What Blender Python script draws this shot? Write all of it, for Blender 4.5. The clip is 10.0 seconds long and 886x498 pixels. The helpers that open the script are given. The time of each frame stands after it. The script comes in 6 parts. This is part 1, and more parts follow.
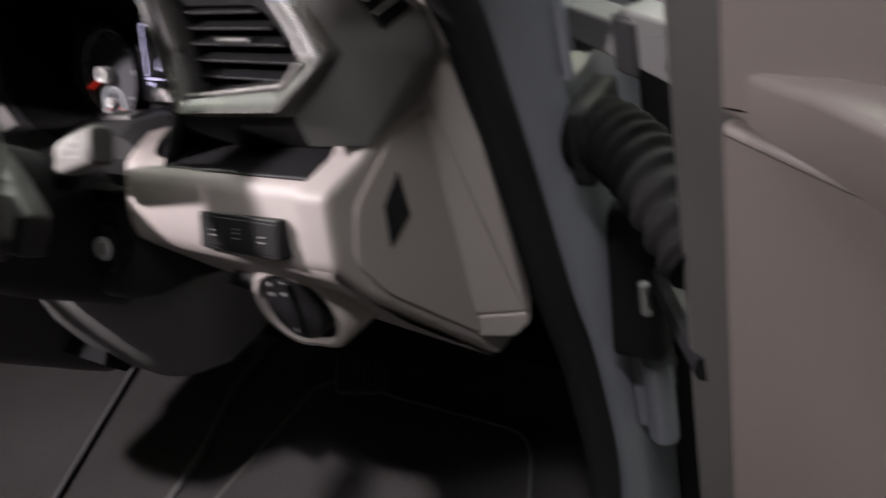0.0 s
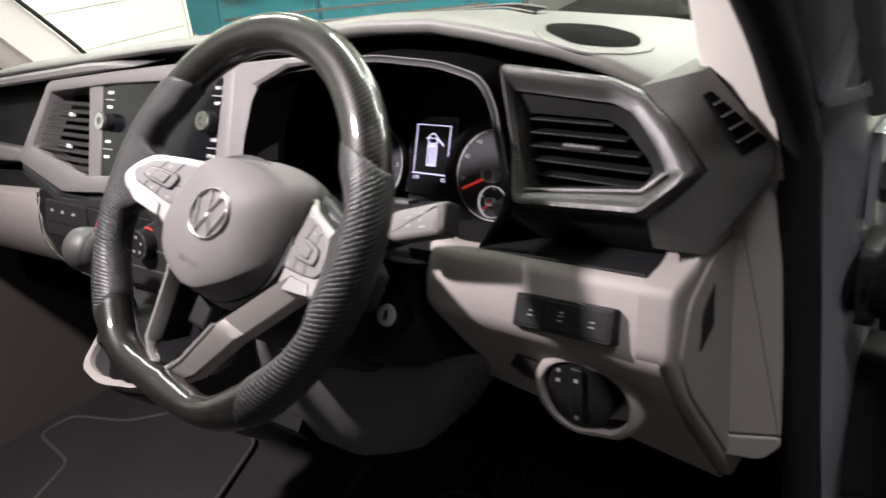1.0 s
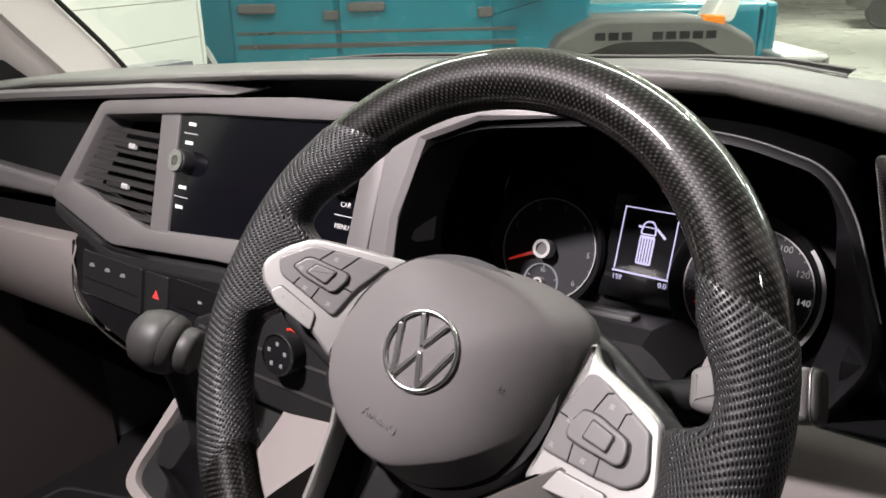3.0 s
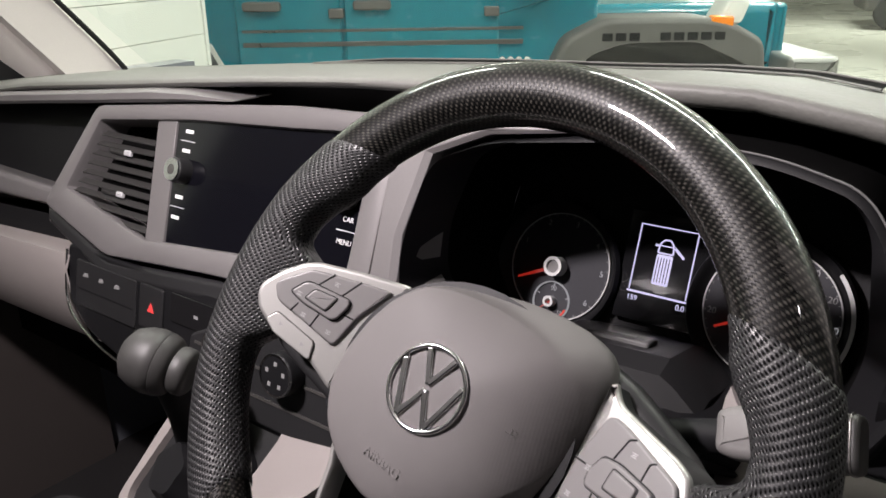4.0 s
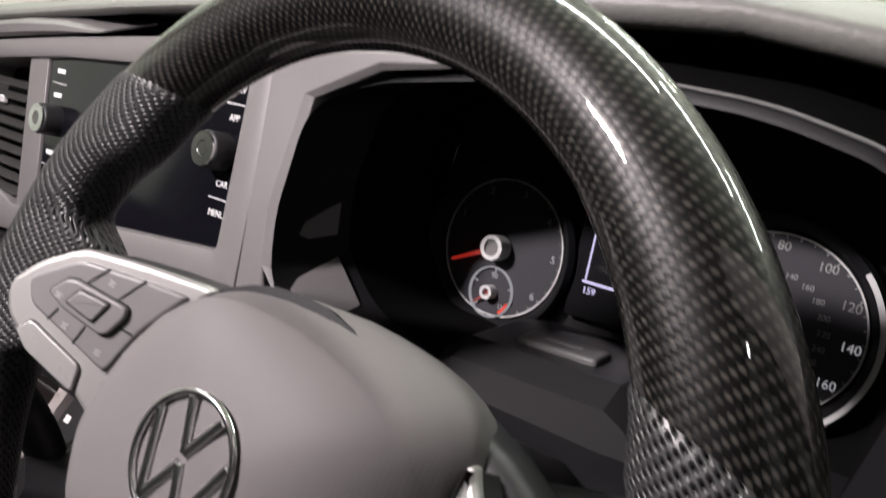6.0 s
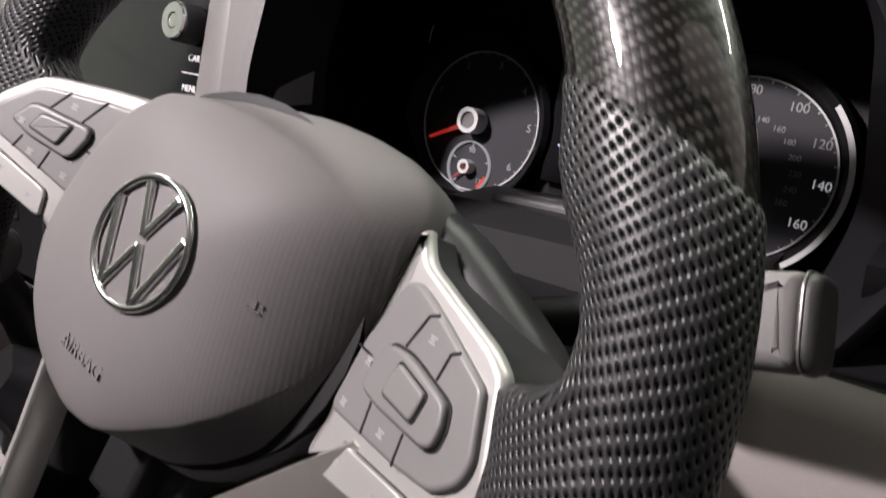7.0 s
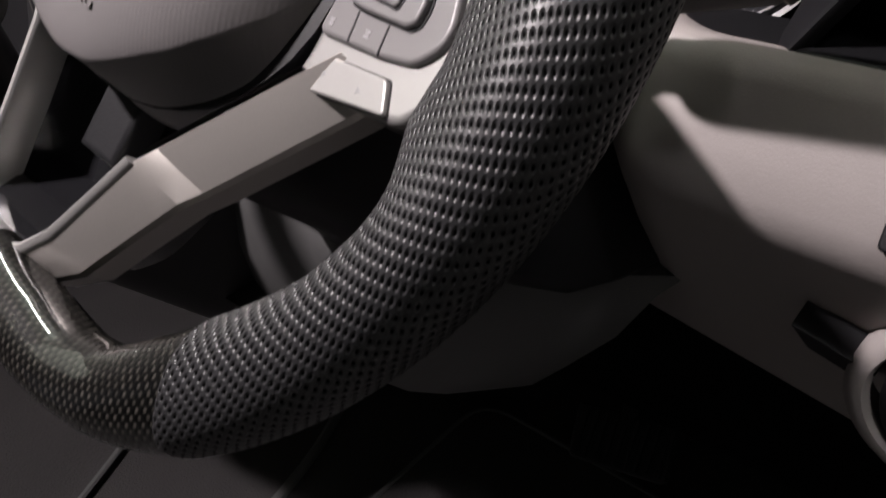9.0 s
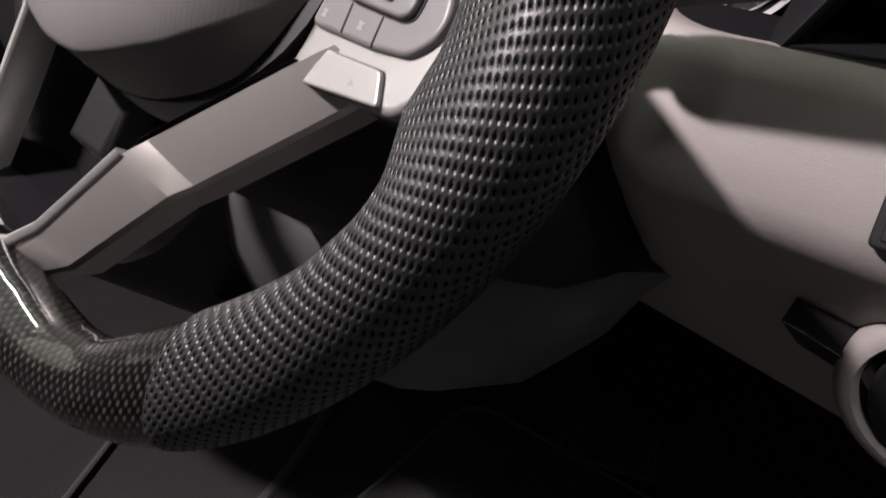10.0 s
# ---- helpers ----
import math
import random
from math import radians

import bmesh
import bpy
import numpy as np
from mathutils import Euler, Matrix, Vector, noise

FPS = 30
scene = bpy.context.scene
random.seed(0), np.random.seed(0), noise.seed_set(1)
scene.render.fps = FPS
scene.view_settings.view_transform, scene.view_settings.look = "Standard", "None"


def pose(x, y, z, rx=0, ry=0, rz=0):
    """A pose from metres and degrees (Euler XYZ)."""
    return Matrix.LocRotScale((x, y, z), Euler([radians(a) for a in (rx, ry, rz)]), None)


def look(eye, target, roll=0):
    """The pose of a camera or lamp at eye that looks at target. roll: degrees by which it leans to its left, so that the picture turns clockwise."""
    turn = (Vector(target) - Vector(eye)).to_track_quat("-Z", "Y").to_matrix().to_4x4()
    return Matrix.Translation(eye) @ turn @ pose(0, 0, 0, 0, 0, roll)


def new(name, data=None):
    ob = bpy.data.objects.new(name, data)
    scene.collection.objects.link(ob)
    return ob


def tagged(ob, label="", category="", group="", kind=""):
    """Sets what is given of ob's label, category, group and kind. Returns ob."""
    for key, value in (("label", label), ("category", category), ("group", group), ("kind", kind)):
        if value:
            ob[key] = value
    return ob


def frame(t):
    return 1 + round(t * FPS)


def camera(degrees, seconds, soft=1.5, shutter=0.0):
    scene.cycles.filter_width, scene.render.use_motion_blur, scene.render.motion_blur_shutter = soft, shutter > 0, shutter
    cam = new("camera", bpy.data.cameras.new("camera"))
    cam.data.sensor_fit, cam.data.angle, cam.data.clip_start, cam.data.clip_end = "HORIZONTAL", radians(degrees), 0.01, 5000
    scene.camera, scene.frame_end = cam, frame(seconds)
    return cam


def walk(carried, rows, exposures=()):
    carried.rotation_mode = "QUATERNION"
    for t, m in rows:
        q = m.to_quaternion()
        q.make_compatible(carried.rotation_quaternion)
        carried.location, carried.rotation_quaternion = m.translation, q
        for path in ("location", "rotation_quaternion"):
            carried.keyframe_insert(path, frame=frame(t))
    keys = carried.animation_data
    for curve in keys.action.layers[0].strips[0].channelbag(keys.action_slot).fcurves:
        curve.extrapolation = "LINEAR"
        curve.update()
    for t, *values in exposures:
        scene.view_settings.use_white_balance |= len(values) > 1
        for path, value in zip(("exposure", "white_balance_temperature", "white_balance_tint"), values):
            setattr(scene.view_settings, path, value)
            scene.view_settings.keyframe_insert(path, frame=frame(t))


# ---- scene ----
cam = camera(58.5, 10.0, soft=1.6, shutter=0.5)
PATH = [
    (0, (0.719, -0.201, 1.477), (-0.351, 1.109, 0.411), -15.3),
    (0.3, (0.685, -0.274, 1.494), (-0.469, 1.079, 0.579), -11.6),
    (0.5, (0.664, -0.285, 1.511), (-0.529, 1.047, 0.616), -10.5),
    (0.7, (0.631, -0.329, 1.514), (-0.559, 1.048, 0.685), -9.0),
    (1, (0.567, -0.381, 1.509), (-0.605, 1.052, 0.754), -6.5),
    (1.2, (0.535, -0.407, 1.503), (-0.621, 1.054, 0.777), -5.5),
    (1.5, (0.467, -0.42, 1.501), (-0.667, 1.072, 0.802), -4.4),
    (2, (0.4, -0.409, 1.508), (-0.717, 1.108, 0.837), -3.1),
    (2.4, (0.348, -0.309, 1.494), (-0.786, 1.197, 0.827), -0.7),
    (2.5, (0.324, -0.332, 1.506), (-0.793, 1.182, 0.827), -2.1),
    (3, (0.245, -0.305, 1.504), (-0.878, 1.198, 0.811), -1.3),
    (3.2, (0.245, -0.286, 1.501), (-0.933, 1.175, 0.809), -1.9),
    (4.3, (0.211, -0.271, 1.513), (-0.907, 1.233, 0.813), -0.7),
    (4.5, (0.205, -0.237, 1.515), (-0.919, 1.258, 0.808), -0.8),
    (4.9, (0.187, -0.175, 1.511), (-0.949, 1.303, 0.786), -1.2),
    (5, (0.185, -0.159, 1.505), (-0.964, 1.31, 0.785), -1.5),
    (5.2, (0.18, -0.134, 1.499), (-0.978, 1.325, 0.768), -1.6),
    (6.3, (0.212, -0.105, 1.446), (-0.963, 1.283, 0.615), -1.3),
    (6.5, (0.218, -0.11, 1.434), (-0.956, 1.267, 0.582), -2.2),
    (7, (0.228, -0.118, 1.408), (-0.927, 1.26, 0.533), -2.5),
    (7.5, (0.232, -0.128, 1.388), (-0.89, 1.246, 0.464), -2.1),
    (8, (0.244, -0.137, 1.369), (-0.837, 1.23, 0.388), -1.5),
    (8.5, (0.253, -0.146, 1.355), (-0.811, 1.19, 0.314), -0.5),
    (9, (0.259, -0.157, 1.337), (-0.796, 1.146, 0.247), 0.5),
    (9.5, (0.259, -0.163, 1.327), (-0.781, 1.132, 0.213), 1.6),
    (10, (0.258, -0.158, 1.335), (-0.773, 1.163, 0.243), 1.3),
]
walk(cam, [(t, look(eye, target, roll)) for t, eye, target, roll in PATH], exposures=[(0.0, 0.75), (0.6, 0.65), (1.1, 0.43), (1.8, 0.22), (2.5, -0.02), (4.4, -0.14), (6.0, -0.10), (7.0, 0.0), (8.5, 0.05), (10.0, 0.17)])

# ---- world and light ----
world = bpy.data.worlds.new("world")
scene.world = world
world.use_nodes = True
world.node_tree.nodes["Background"].inputs[0].default_value = (0.9, 1.0, 0.92, 1)
world.node_tree.nodes["Background"].inputs[1].default_value = 0.004


def area_lamp(name, place, target, sx, sy, watts, colour):
    data = bpy.data.lights.new(name, "AREA")
    data.shape, data.size, data.size_y, data.energy, data.color = "RECTANGLE", sx, sy, watts, colour
    ob = new(name, data)
    ob.matrix_world = look(place, target)
    return ob


LAMPS = [(-2.6, 1.0, 1.4, 40), (-0.3, 1.6, 1.4, 62), (1.0, 2.8, 1.4, 62), (-3.6, 3.6, 1.6, 36), (-0.6, 5.4, 1.6, 90), (2.4, 5.4, 1.6, 170), (0.95, -0.85, 0.9, 33), (-2.6, 10.0, 1.6, 190), (-2.6, 17.0, 1.6, 230)]
CEIL = 3.6
for lx, ly, ln, lw in LAMPS:
    area_lamp("strip_light_glow", (lx, ly, CEIL - 0.09), (lx, ly + 0.001, 0), ln, 0.14, lw, (1.0, 0.955, 0.98) if ly < 0 else (0.97, 1.0, 0.90))
area_lamp("cab_light_glow", (-0.30, -0.335, 1.872), (-0.10, -0.05, 1.1), 0.070, 0.035, 17, (1.0, 0.90, 0.92))


# ---- materials ----
def material(name):
    m = bpy.data.materials.new(name)
    m.use_nodes = True
    t = m.node_tree
    return m, t, t.nodes["Principled BSDF"]


def nd(t, kind, **values):
    n = t.nodes.new(kind)
    for k, v in values.items():
        n.inputs[k].default_value = v
    return n


def mth(t, op, a, b=None, c=None):
    n = t.nodes.new("ShaderNodeMath")
    n.operation = op
    for k, v in enumerate((a, b, c)):
        if v is None:
            continue
        if isinstance(v, (int, float)):
            n.inputs[k].default_value = v
        else:
            t.links.new(v, n.inputs[k])
    return n.outputs[0]


def surface(name, colour, rough, metal=0.0, grain=900.0, relief=0.15, depth=0.0003, vary=0.12, coat=0.0, patch=7.0, sheen=0.0, spec=0.5):
    """Colour with broad patches and fine grain; the grain also roughens and dents the surface."""
    m, t, b = material(name)
    co = t.nodes.new("ShaderNodeTexCoord")
    big = nd(t, "ShaderNodeTexNoise", Scale=patch, Detail=3.0)
    fine = nd(t, "ShaderNodeTexNoise", Scale=grain, Detail=2.0)
    for n in (big, fine):
        t.links.new(co.outputs["Object"], n.inputs["Vector"])
    mix = mth(t, "ADD", mth(t, "MULTIPLY", big.outputs["Fac"], 0.65), mth(t, "MULTIPLY", fine.outputs["Fac"], 0.35))
    ramp = t.nodes.new("ShaderNodeValToRGB")
    ramp.color_ramp.elements[0].position, ramp.color_ramp.elements[1].position = 0.3, 0.7
    ramp.color_ramp.elements[0].color = (*[c * (1 - vary) for c in colour], 1)
    ramp.color_ramp.elements[1].color = (*[min(1, c * (1 + vary)) for c in colour], 1)
    t.links.new(mix, ramp.inputs[0])
    t.links.new(ramp.outputs[0], b.inputs["Base Color"])
    t.links.new(mth(t, "MULTIPLY_ADD", big.outputs["Fac"], 0.16, rough - 0.08), b.inputs["Roughness"])
    b.inputs["Metallic"].default_value = metal
    b.inputs["Coat Weight"].default_value = coat
    b.inputs["Coat Roughness"].default_value = 0.04
    b.inputs["Sheen Weight"].default_value = sheen
    b.inputs["Specular IOR Level"].default_value = spec
    if relief:
        bump = nd(t, "ShaderNodeBump", Strength=relief, Distance=depth)
        t.links.new(fine.outputs["Fac"], bump.inputs["Height"])
        t.links.new(bump.outputs[0], b.inputs["Normal"])
    return m


def uv_axes(t):
    n = t.nodes.new("ShaderNodeUVMap")
    n.uv_map = "UVMap"
    s = t.nodes.new("ShaderNodeSeparateXYZ")
    t.links.new(n.outputs[0], s.inputs[0])
    return s.outputs[0], s.outputs[1]


def perforated_leather():
    """Black leather with a staggered grid of punched holes, each in a small dimple."""
    m, t, b = material("perforated_leather")
    u, v = uv_axes(t)
    pitch = 0.0042
    near = []
    for shift in (0.0, 0.5):
        du = mth(t, "SUBTRACT", mth(t, "FRACT", mth(t, "ADD", mth(t, "DIVIDE", u, pitch), shift)), 0.5)
        dv = mth(t, "SUBTRACT", mth(t, "FRACT", mth(t, "ADD", mth(t, "DIVIDE", v, pitch), shift)), 0.5)
        near.append(mth(t, "SQRT", mth(t, "ADD", mth(t, "MULTIPLY", du, du), mth(t, "MULTIPLY", dv, dv))))
    d = mth(t, "MINIMUM", near[0], near[1])
    dimple = t.nodes.new("ShaderNodeMapRange")
    dimple.interpolation_type = "SMOOTHSTEP"
    t.links.new(d, dimple.inputs[0])
    dimple.inputs[1].default_value, dimple.inputs[2].default_value = 0.10, 0.33
    hole = t.nodes.new("ShaderNodeMapRange")
    t.links.new(d, hole.inputs[0])
    hole.inputs[1].default_value, hole.inputs[2].default_value = 0.12, 0.17
    co = t.nodes.new("ShaderNodeTexCoord")
    pores = nd(t, "ShaderNodeTexNoise", Scale=1300.0, Detail=3.0)
    wear = nd(t, "ShaderNodeTexNoise", Scale=24.0, Detail=3.0)
    for n in (pores, wear):
        t.links.new(co.outputs["Object"], n.inputs["Vector"])
    mix = t.nodes.new("ShaderNodeMix")
    mix.data_type = "RGBA"
    t.links.new(hole.outputs[0], mix.inputs[0])
    mix.inputs[6].default_value, mix.inputs[7].default_value = (0.0012, 0.0012, 0.0012, 1), (0.018, 0.018, 0.019, 1)
    t.links.new(mix.outputs[2], b.inputs["Base Color"])
    t.links.new(mth(t, "MULTIPLY_ADD", wear.outputs["Fac"], 0.24, 0.30), b.inputs["Roughness"])
    t.links.new(mth(t, "MULTIPLY", hole.outputs[0], 0.5), b.inputs["Specular IOR Level"])
    height = mth(t, "ADD", dimple.outputs[0], mth(t, "MULTIPLY", pores.outputs["Fac"], 0.16))
    bump = nd(t, "ShaderNodeBump", Strength=0.75, Distance=0.0006)
    t.links.new(height, bump.inputs["Height"])
    t.links.new(bump.outputs[0], b.inputs["Normal"])
    return m


def carbon_weave():
    """Twill of black tows under clear lacquer; tows that run along the rim catch more light."""
    m, t, b = material("lacquered_carbon_weave")
    u, v = uv_axes(t)
    a, c = mth(t, "DIVIDE", u, 0.0019), mth(t, "DIVIDE", v, 0.0024)
    fa, fc_ = mth(t, "FLOOR", a), mth(t, "FLOOR", c)
    warp = mth(t, "LESS_THAN", mth(t, "FLOORED_MODULO", mth(t, "ADD", fa, fc_), 2.0), 0.5)
    cell = t.nodes.new("ShaderNodeCombineXYZ")
    t.links.new(fa, cell.inputs[0])
    t.links.new(fc_, cell.inputs[1])
    rand = t.nodes.new("ShaderNodeTexWhiteNoise")
    t.links.new(cell.outputs[0], rand.inputs["Vector"])
    ha = mth(t, "SINE", mth(t, "MULTIPLY", mth(t, "FRACT", a), math.pi))
    hc = mth(t, "SINE", mth(t, "MULTIPLY", mth(t, "FRACT", c), math.pi))
    bulge = mth(t, "ADD", mth(t, "MULTIPLY", hc, warp), mth(t, "MULTIPLY", ha, mth(t, "SUBTRACT", 1.0, warp)))
    shine = mth(t, "MULTIPLY", mth(t, "MULTIPLY", warp, mth(t, "MULTIPLY", hc, ha)), mth(t, "MULTIPLY_ADD", rand.outputs["Value"], 0.6, 0.4))
    mix = t.nodes.new("ShaderNodeMix")
    mix.data_type = "RGBA"
    t.links.new(shine, mix.inputs[0])
    mix.inputs[6].default_value, mix.inputs[7].default_value = (0.0012, 0.0012, 0.0012, 1), (0.056, 0.052, 0.045, 1)
    t.links.new(mix.outputs[2], b.inputs["Base Color"])
    b.inputs["Metallic"].default_value = 0.1
    b.inputs["Roughness"].default_value = 0.38
    b.inputs["Specular IOR Level"].default_value = 0.15
    b.inputs["Coat Weight"].default_value = 1.0
    b.inputs["Coat Roughness"].default_value = 0.015
    b.inputs["Coat IOR"].default_value = 1.46
    bump = nd(t, "ShaderNodeBump", Strength=0.15, Distance=0.0003)
    t.links.new(bulge, bump.inputs["Height"])
    t.links.new(bump.outputs[0], b.inputs["Normal"])
    return m


def ribbed(name, colour, rough, pitch=0.0016):
    """Dark plastic with fine parallel ribs."""
    m, t, b = material(name)
    co = t.nodes.new("ShaderNodeTexCoord")
    sep = t.nodes.new("ShaderNodeSeparateXYZ")
    t.links.new(co.outputs["Object"], sep.inputs[0])
    s = mth(t, "ADD", mth(t, "MULTIPLY", sep.outputs[2], 1.0), mth(t, "MULTIPLY", sep.outputs[0], 0.35))
    wave = mth(t, "SINE", mth(t, "MULTIPLY", s, 2 * math.pi / pitch))
    big = nd(t, "ShaderNodeTexNoise", Scale=9.0)
    t.links.new(co.outputs["Object"], big.inputs["Vector"])
    ramp = t.nodes.new("ShaderNodeValToRGB")
    ramp.color_ramp.elements[0].color = (*[c * 0.85 for c in colour], 1)
    ramp.color_ramp.elements[1].color = (*[c * 1.15 for c in colour], 1)
    t.links.new(big.outputs["Fac"], ramp.inputs[0])
    t.links.new(ramp.outputs[0], b.inputs["Base Color"])
    b.inputs["Roughness"].default_value = rough
    bump = nd(t, "ShaderNodeBump", Strength=0.35, Distance=0.0004)
    t.links.new(wave, bump.inputs["Height"])
    t.links.new(bump.outputs[0], b.inputs["Normal"])
    return m


def glowing(name, colour, strength):
    m, t, b = material(name)
    b.inputs["Base Color"].default_value = (0.02, 0.02, 0.02, 1)
    b.inputs["Emission Color"].default_value = (*colour, 1)
    b.inputs["Emission Strength"].default_value = strength
    return m


def clear_pane(name, tint=(1, 1, 1)):
    """Thin glass: see-through, with a reflection that grows towards grazing angles."""
    m, t, b = material(name)
    t.nodes.remove(b)
    out = t.nodes["Material Output"]
    see, gloss, mix = t.nodes.new("ShaderNodeBsdfTransparent"), t.nodes.new("ShaderNodeBsdfGlossy"), t.nodes.new("ShaderNodeMixShader")
    see.inputs[0].default_value = (*tint, 1)
    gloss.inputs["Roughness"].default_value = 0.02
    face = nd(t, "ShaderNodeLayerWeight", Blend=0.5)
    t.links.new(mth(t, "MULTIPLY_ADD", mth(t, "POWER", face.outputs["Facing"], 5.0), 0.5, 0.06), mix.inputs[0])
    t.links.new(see.outputs[0], mix.inputs[1])
    t.links.new(gloss.outputs[0], mix.inputs[2])
    t.links.new(mix.outputs[0], out.inputs[0])
    return m


def pinstriped(name, colour, rough):
    """Grey skin with very fine raised lines across it."""
    m, t, b = material(name)
    co = t.nodes.new("ShaderNodeTexCoord")
    dot = t.nodes.new("ShaderNodeVectorMath")
    dot.operation = "DOT_PRODUCT"
    dot.inputs[1].default_value = (0.99607, 0.052, -0.07167)
    t.links.new(co.outputs["Object"], dot.inputs[0])
    wave = mth(t, "SINE", mth(t, "MULTIPLY", dot.outputs["Value"], 2 * math.pi / 0.0016))
    fine = nd(t, "ShaderNodeTexNoise", Scale=1500.0)
    big = nd(t, "ShaderNodeTexNoise", Scale=14.0, Detail=3.0)
    for n in (fine, big):
        t.links.new(co.outputs["Object"], n.inputs["Vector"])
    ramp = t.nodes.new("ShaderNodeValToRGB")
    ramp.color_ramp.elements[0].color = (*[c * 0.93 for c in colour], 1)
    ramp.color_ramp.elements[1].color = (*[c * 1.07 for c in colour], 1)
    t.links.new(big.outputs["Fac"], ramp.inputs[0])
    t.links.new(ramp.outputs[0], b.inputs["Base Color"])
    b.inputs["Specular IOR Level"].default_value = 0.22
    b.inputs["Roughness"].default_value = rough
    bump = nd(t, "ShaderNodeBump", Strength=0.05, Distance=0.0002)
    t.links.new(mth(t, "ADD", wave, mth(t, "MULTIPLY", fine.outputs["Fac"], 0.6)), bump.inputs["Height"])
    t.links.new(bump.outputs[0], b.inputs["Normal"])
    return m


PAD = surface("charcoal_soft_plastic", (0.145, 0.145, 0.134), 0.5, grain=330, relief=0.5, depth=0.0007)
BLACK = surface("black_plastic", (0.008, 0.008, 0.009), 0.5, grain=900, relief=0.25, spec=0.22)
# near-black: speaker mesh, and shade put as colour into openings and recesses
VOID = surface("black_mesh_and_shade", (0.003, 0.003, 0.003), 0.9, grain=1500, relief=0.2, spec=0.05)
DARK = surface("dark_grey_plastic", (0.017, 0.017, 0.018), 0.46, grain=900, relief=0.3, spec=0.35)
SATIN = surface("satin_grey_plastic", (0.185, 0.176, 0.176), 0.42, grain=1200, relief=0.08, metal=0.25)
STONE = surface("light_grey_plastic", (0.27, 0.245, 0.236), 0.55, grain=1000, relief=0.3, vary=0.06)
AIRBAG = pinstriped("grey_airbag_skin", (0.115, 0.108, 0.108), 0.6)
ALU = surface("bright_satin_aluminium", (0.78, 0.78, 0.80), 0.3, metal=0.4, relief=0.0, vary=0.03)
FAINT = surface("faint_grey_print", (0.24, 0.24, 0.24), 0.5, relief=0.0)
SILVER = surface("satin_silver_paint", (0.34, 0.335, 0.325), 0.42, metal=0.6, grain=1500, relief=0.03, vary=0.05)
STEEL = surface("satin_dark_silver", (0.19, 0.183, 0.175), 0.3, metal=0.75, grain=1500, relief=0.03, vary=0.08)
CHROME = surface("bright_chrome", (0.82, 0.82, 0.83), 0.15, metal=1.0, relief=0.0, vary=0.02)
GLOSS = surface("piano_black", (0.008, 0.008, 0.009), 0.12, relief=0.0, vary=0.05, coat=0.5)
SCREEN = surface("dark_screen_glass", (0.004, 0.004, 0.006), 0.10, relief=0.0, vary=0.05, spec=0.6)
BUTTON = surface("grey_button_plastic", (0.13, 0.125, 0.125), 0.45, grain=1500, relief=0.1, vary=0.05)
GAITER = surface("matt_black_bellows", (0.006, 0.006, 0.0065), 0.8, grain=300, relief=0.3, spec=0.12)
RUBBER = surface("black_rubber", (0.010, 0.010, 0.011), 0.6, grain=500, relief=0.3, spec=0.25)
PAINT = surface("grey_blue_body_paint", (0.195, 0.203, 0.232), 0.35, grain=2000, relief=0.0, coat=0.6, vary=0.08)
CARD = surface("taupe_door_card", (0.080, 0.068, 0.064), 0.55, grain=800, relief=0.35, vary=0.06)
PILLAR = surface("pale_pillar_trim", (0.56, 0.53, 0.50), 0.65, grain=500, relief=0.3, vary=0.05)
CARPET = surface("dark_carpet", (0.025, 0.023, 0.0235), 0.95, grain=420, relief=1.0, depth=0.002, vary=0.3)
PIPING = surface("grey_mat_piping", (0.07, 0.07, 0.07), 0.8, grain=900, relief=0.5)
RIBBED = ribbed("ribbed_dark_trim", (0.028, 0.0272, 0.026), 0.32)
HUB = surface("pale_hub_plastic", (0.5, 0.5, 0.5), 0.4, grain=1500, relief=0.03)
SPOKE = surface("brushed_dark_silver", (0.56, 0.53, 0.50), 0.30, grain=1400, relief=0.03, metal=0.8, vary=0.06)
KNEE = surface("dark_grey_knee_plastic", (0.10, 0.099, 0.099), 0.5, grain=900, relief=0.3, spec=0.35)
BLOCK = surface("charcoal_corner_plastic", (0.088, 0.086, 0.084), 0.5, grain=400, relief=0.5)
VENTGREY = surface("dark_satin_vent_trim", (0.034, 0.033, 0.032), 0.5, grain=1200, relief=0.1)
STALK = surface("matt_grey_stalk_plastic", (0.14, 0.135, 0.132), 0.6, grain=1200, relief=0.15)
RED = surface("red_plastic", (0.65, 0.05, 0.03), 0.4, relief=0.0)
HAZARD = glowing("red_lit_symbol", (1.0, 0.05, 0.05), 1.2)
MARK = surface("white_print", (0.75, 0.75, 0.75), 0.5, relief=0.0)
DIALFACE = surface("dial_face", (0.042, 0.042, 0.047), 0.6, relief=0.0, spec=0.12)
LIT = glowing("lit_display_lines", (0.72, 0.66, 1.0), 1.0)
# glow painted onto the print in the lit lower half of the dials
NUMERAL = glowing("lit_side_numeral", (0.95, 0.93, 1.0), 0.32)
POINTER = glowing("backlit_red_pointer", (1.0, 0.05, 0.03), 0.3)
DIMFLOOR = surface("dark_bounce_stop", (0.03, 0.03, 0.03), 0.7, grain=60, relief=0.1, patch=0.8)
LEATHER = perforated_leather()
CARBON = carbon_weave()
# dark grey for unseen walls, so that less light bounces into the cab
SHADE = surface("bounce_cutting_grey", (0.09, 0.09, 0.09), 0.7, grain=200, relief=0.05, vary=0.05, patch=1.0)
FLOORM = surface("pale_resin_floor", (0.62, 0.61, 0.54), 0.28, grain=60, relief=0.03, vary=0.05, patch=0.8)
WALLM = surface("white_panel_paint", (0.80, 0.80, 0.76), 0.5, grain=200, relief=0.05, vary=0.03, patch=1.0)
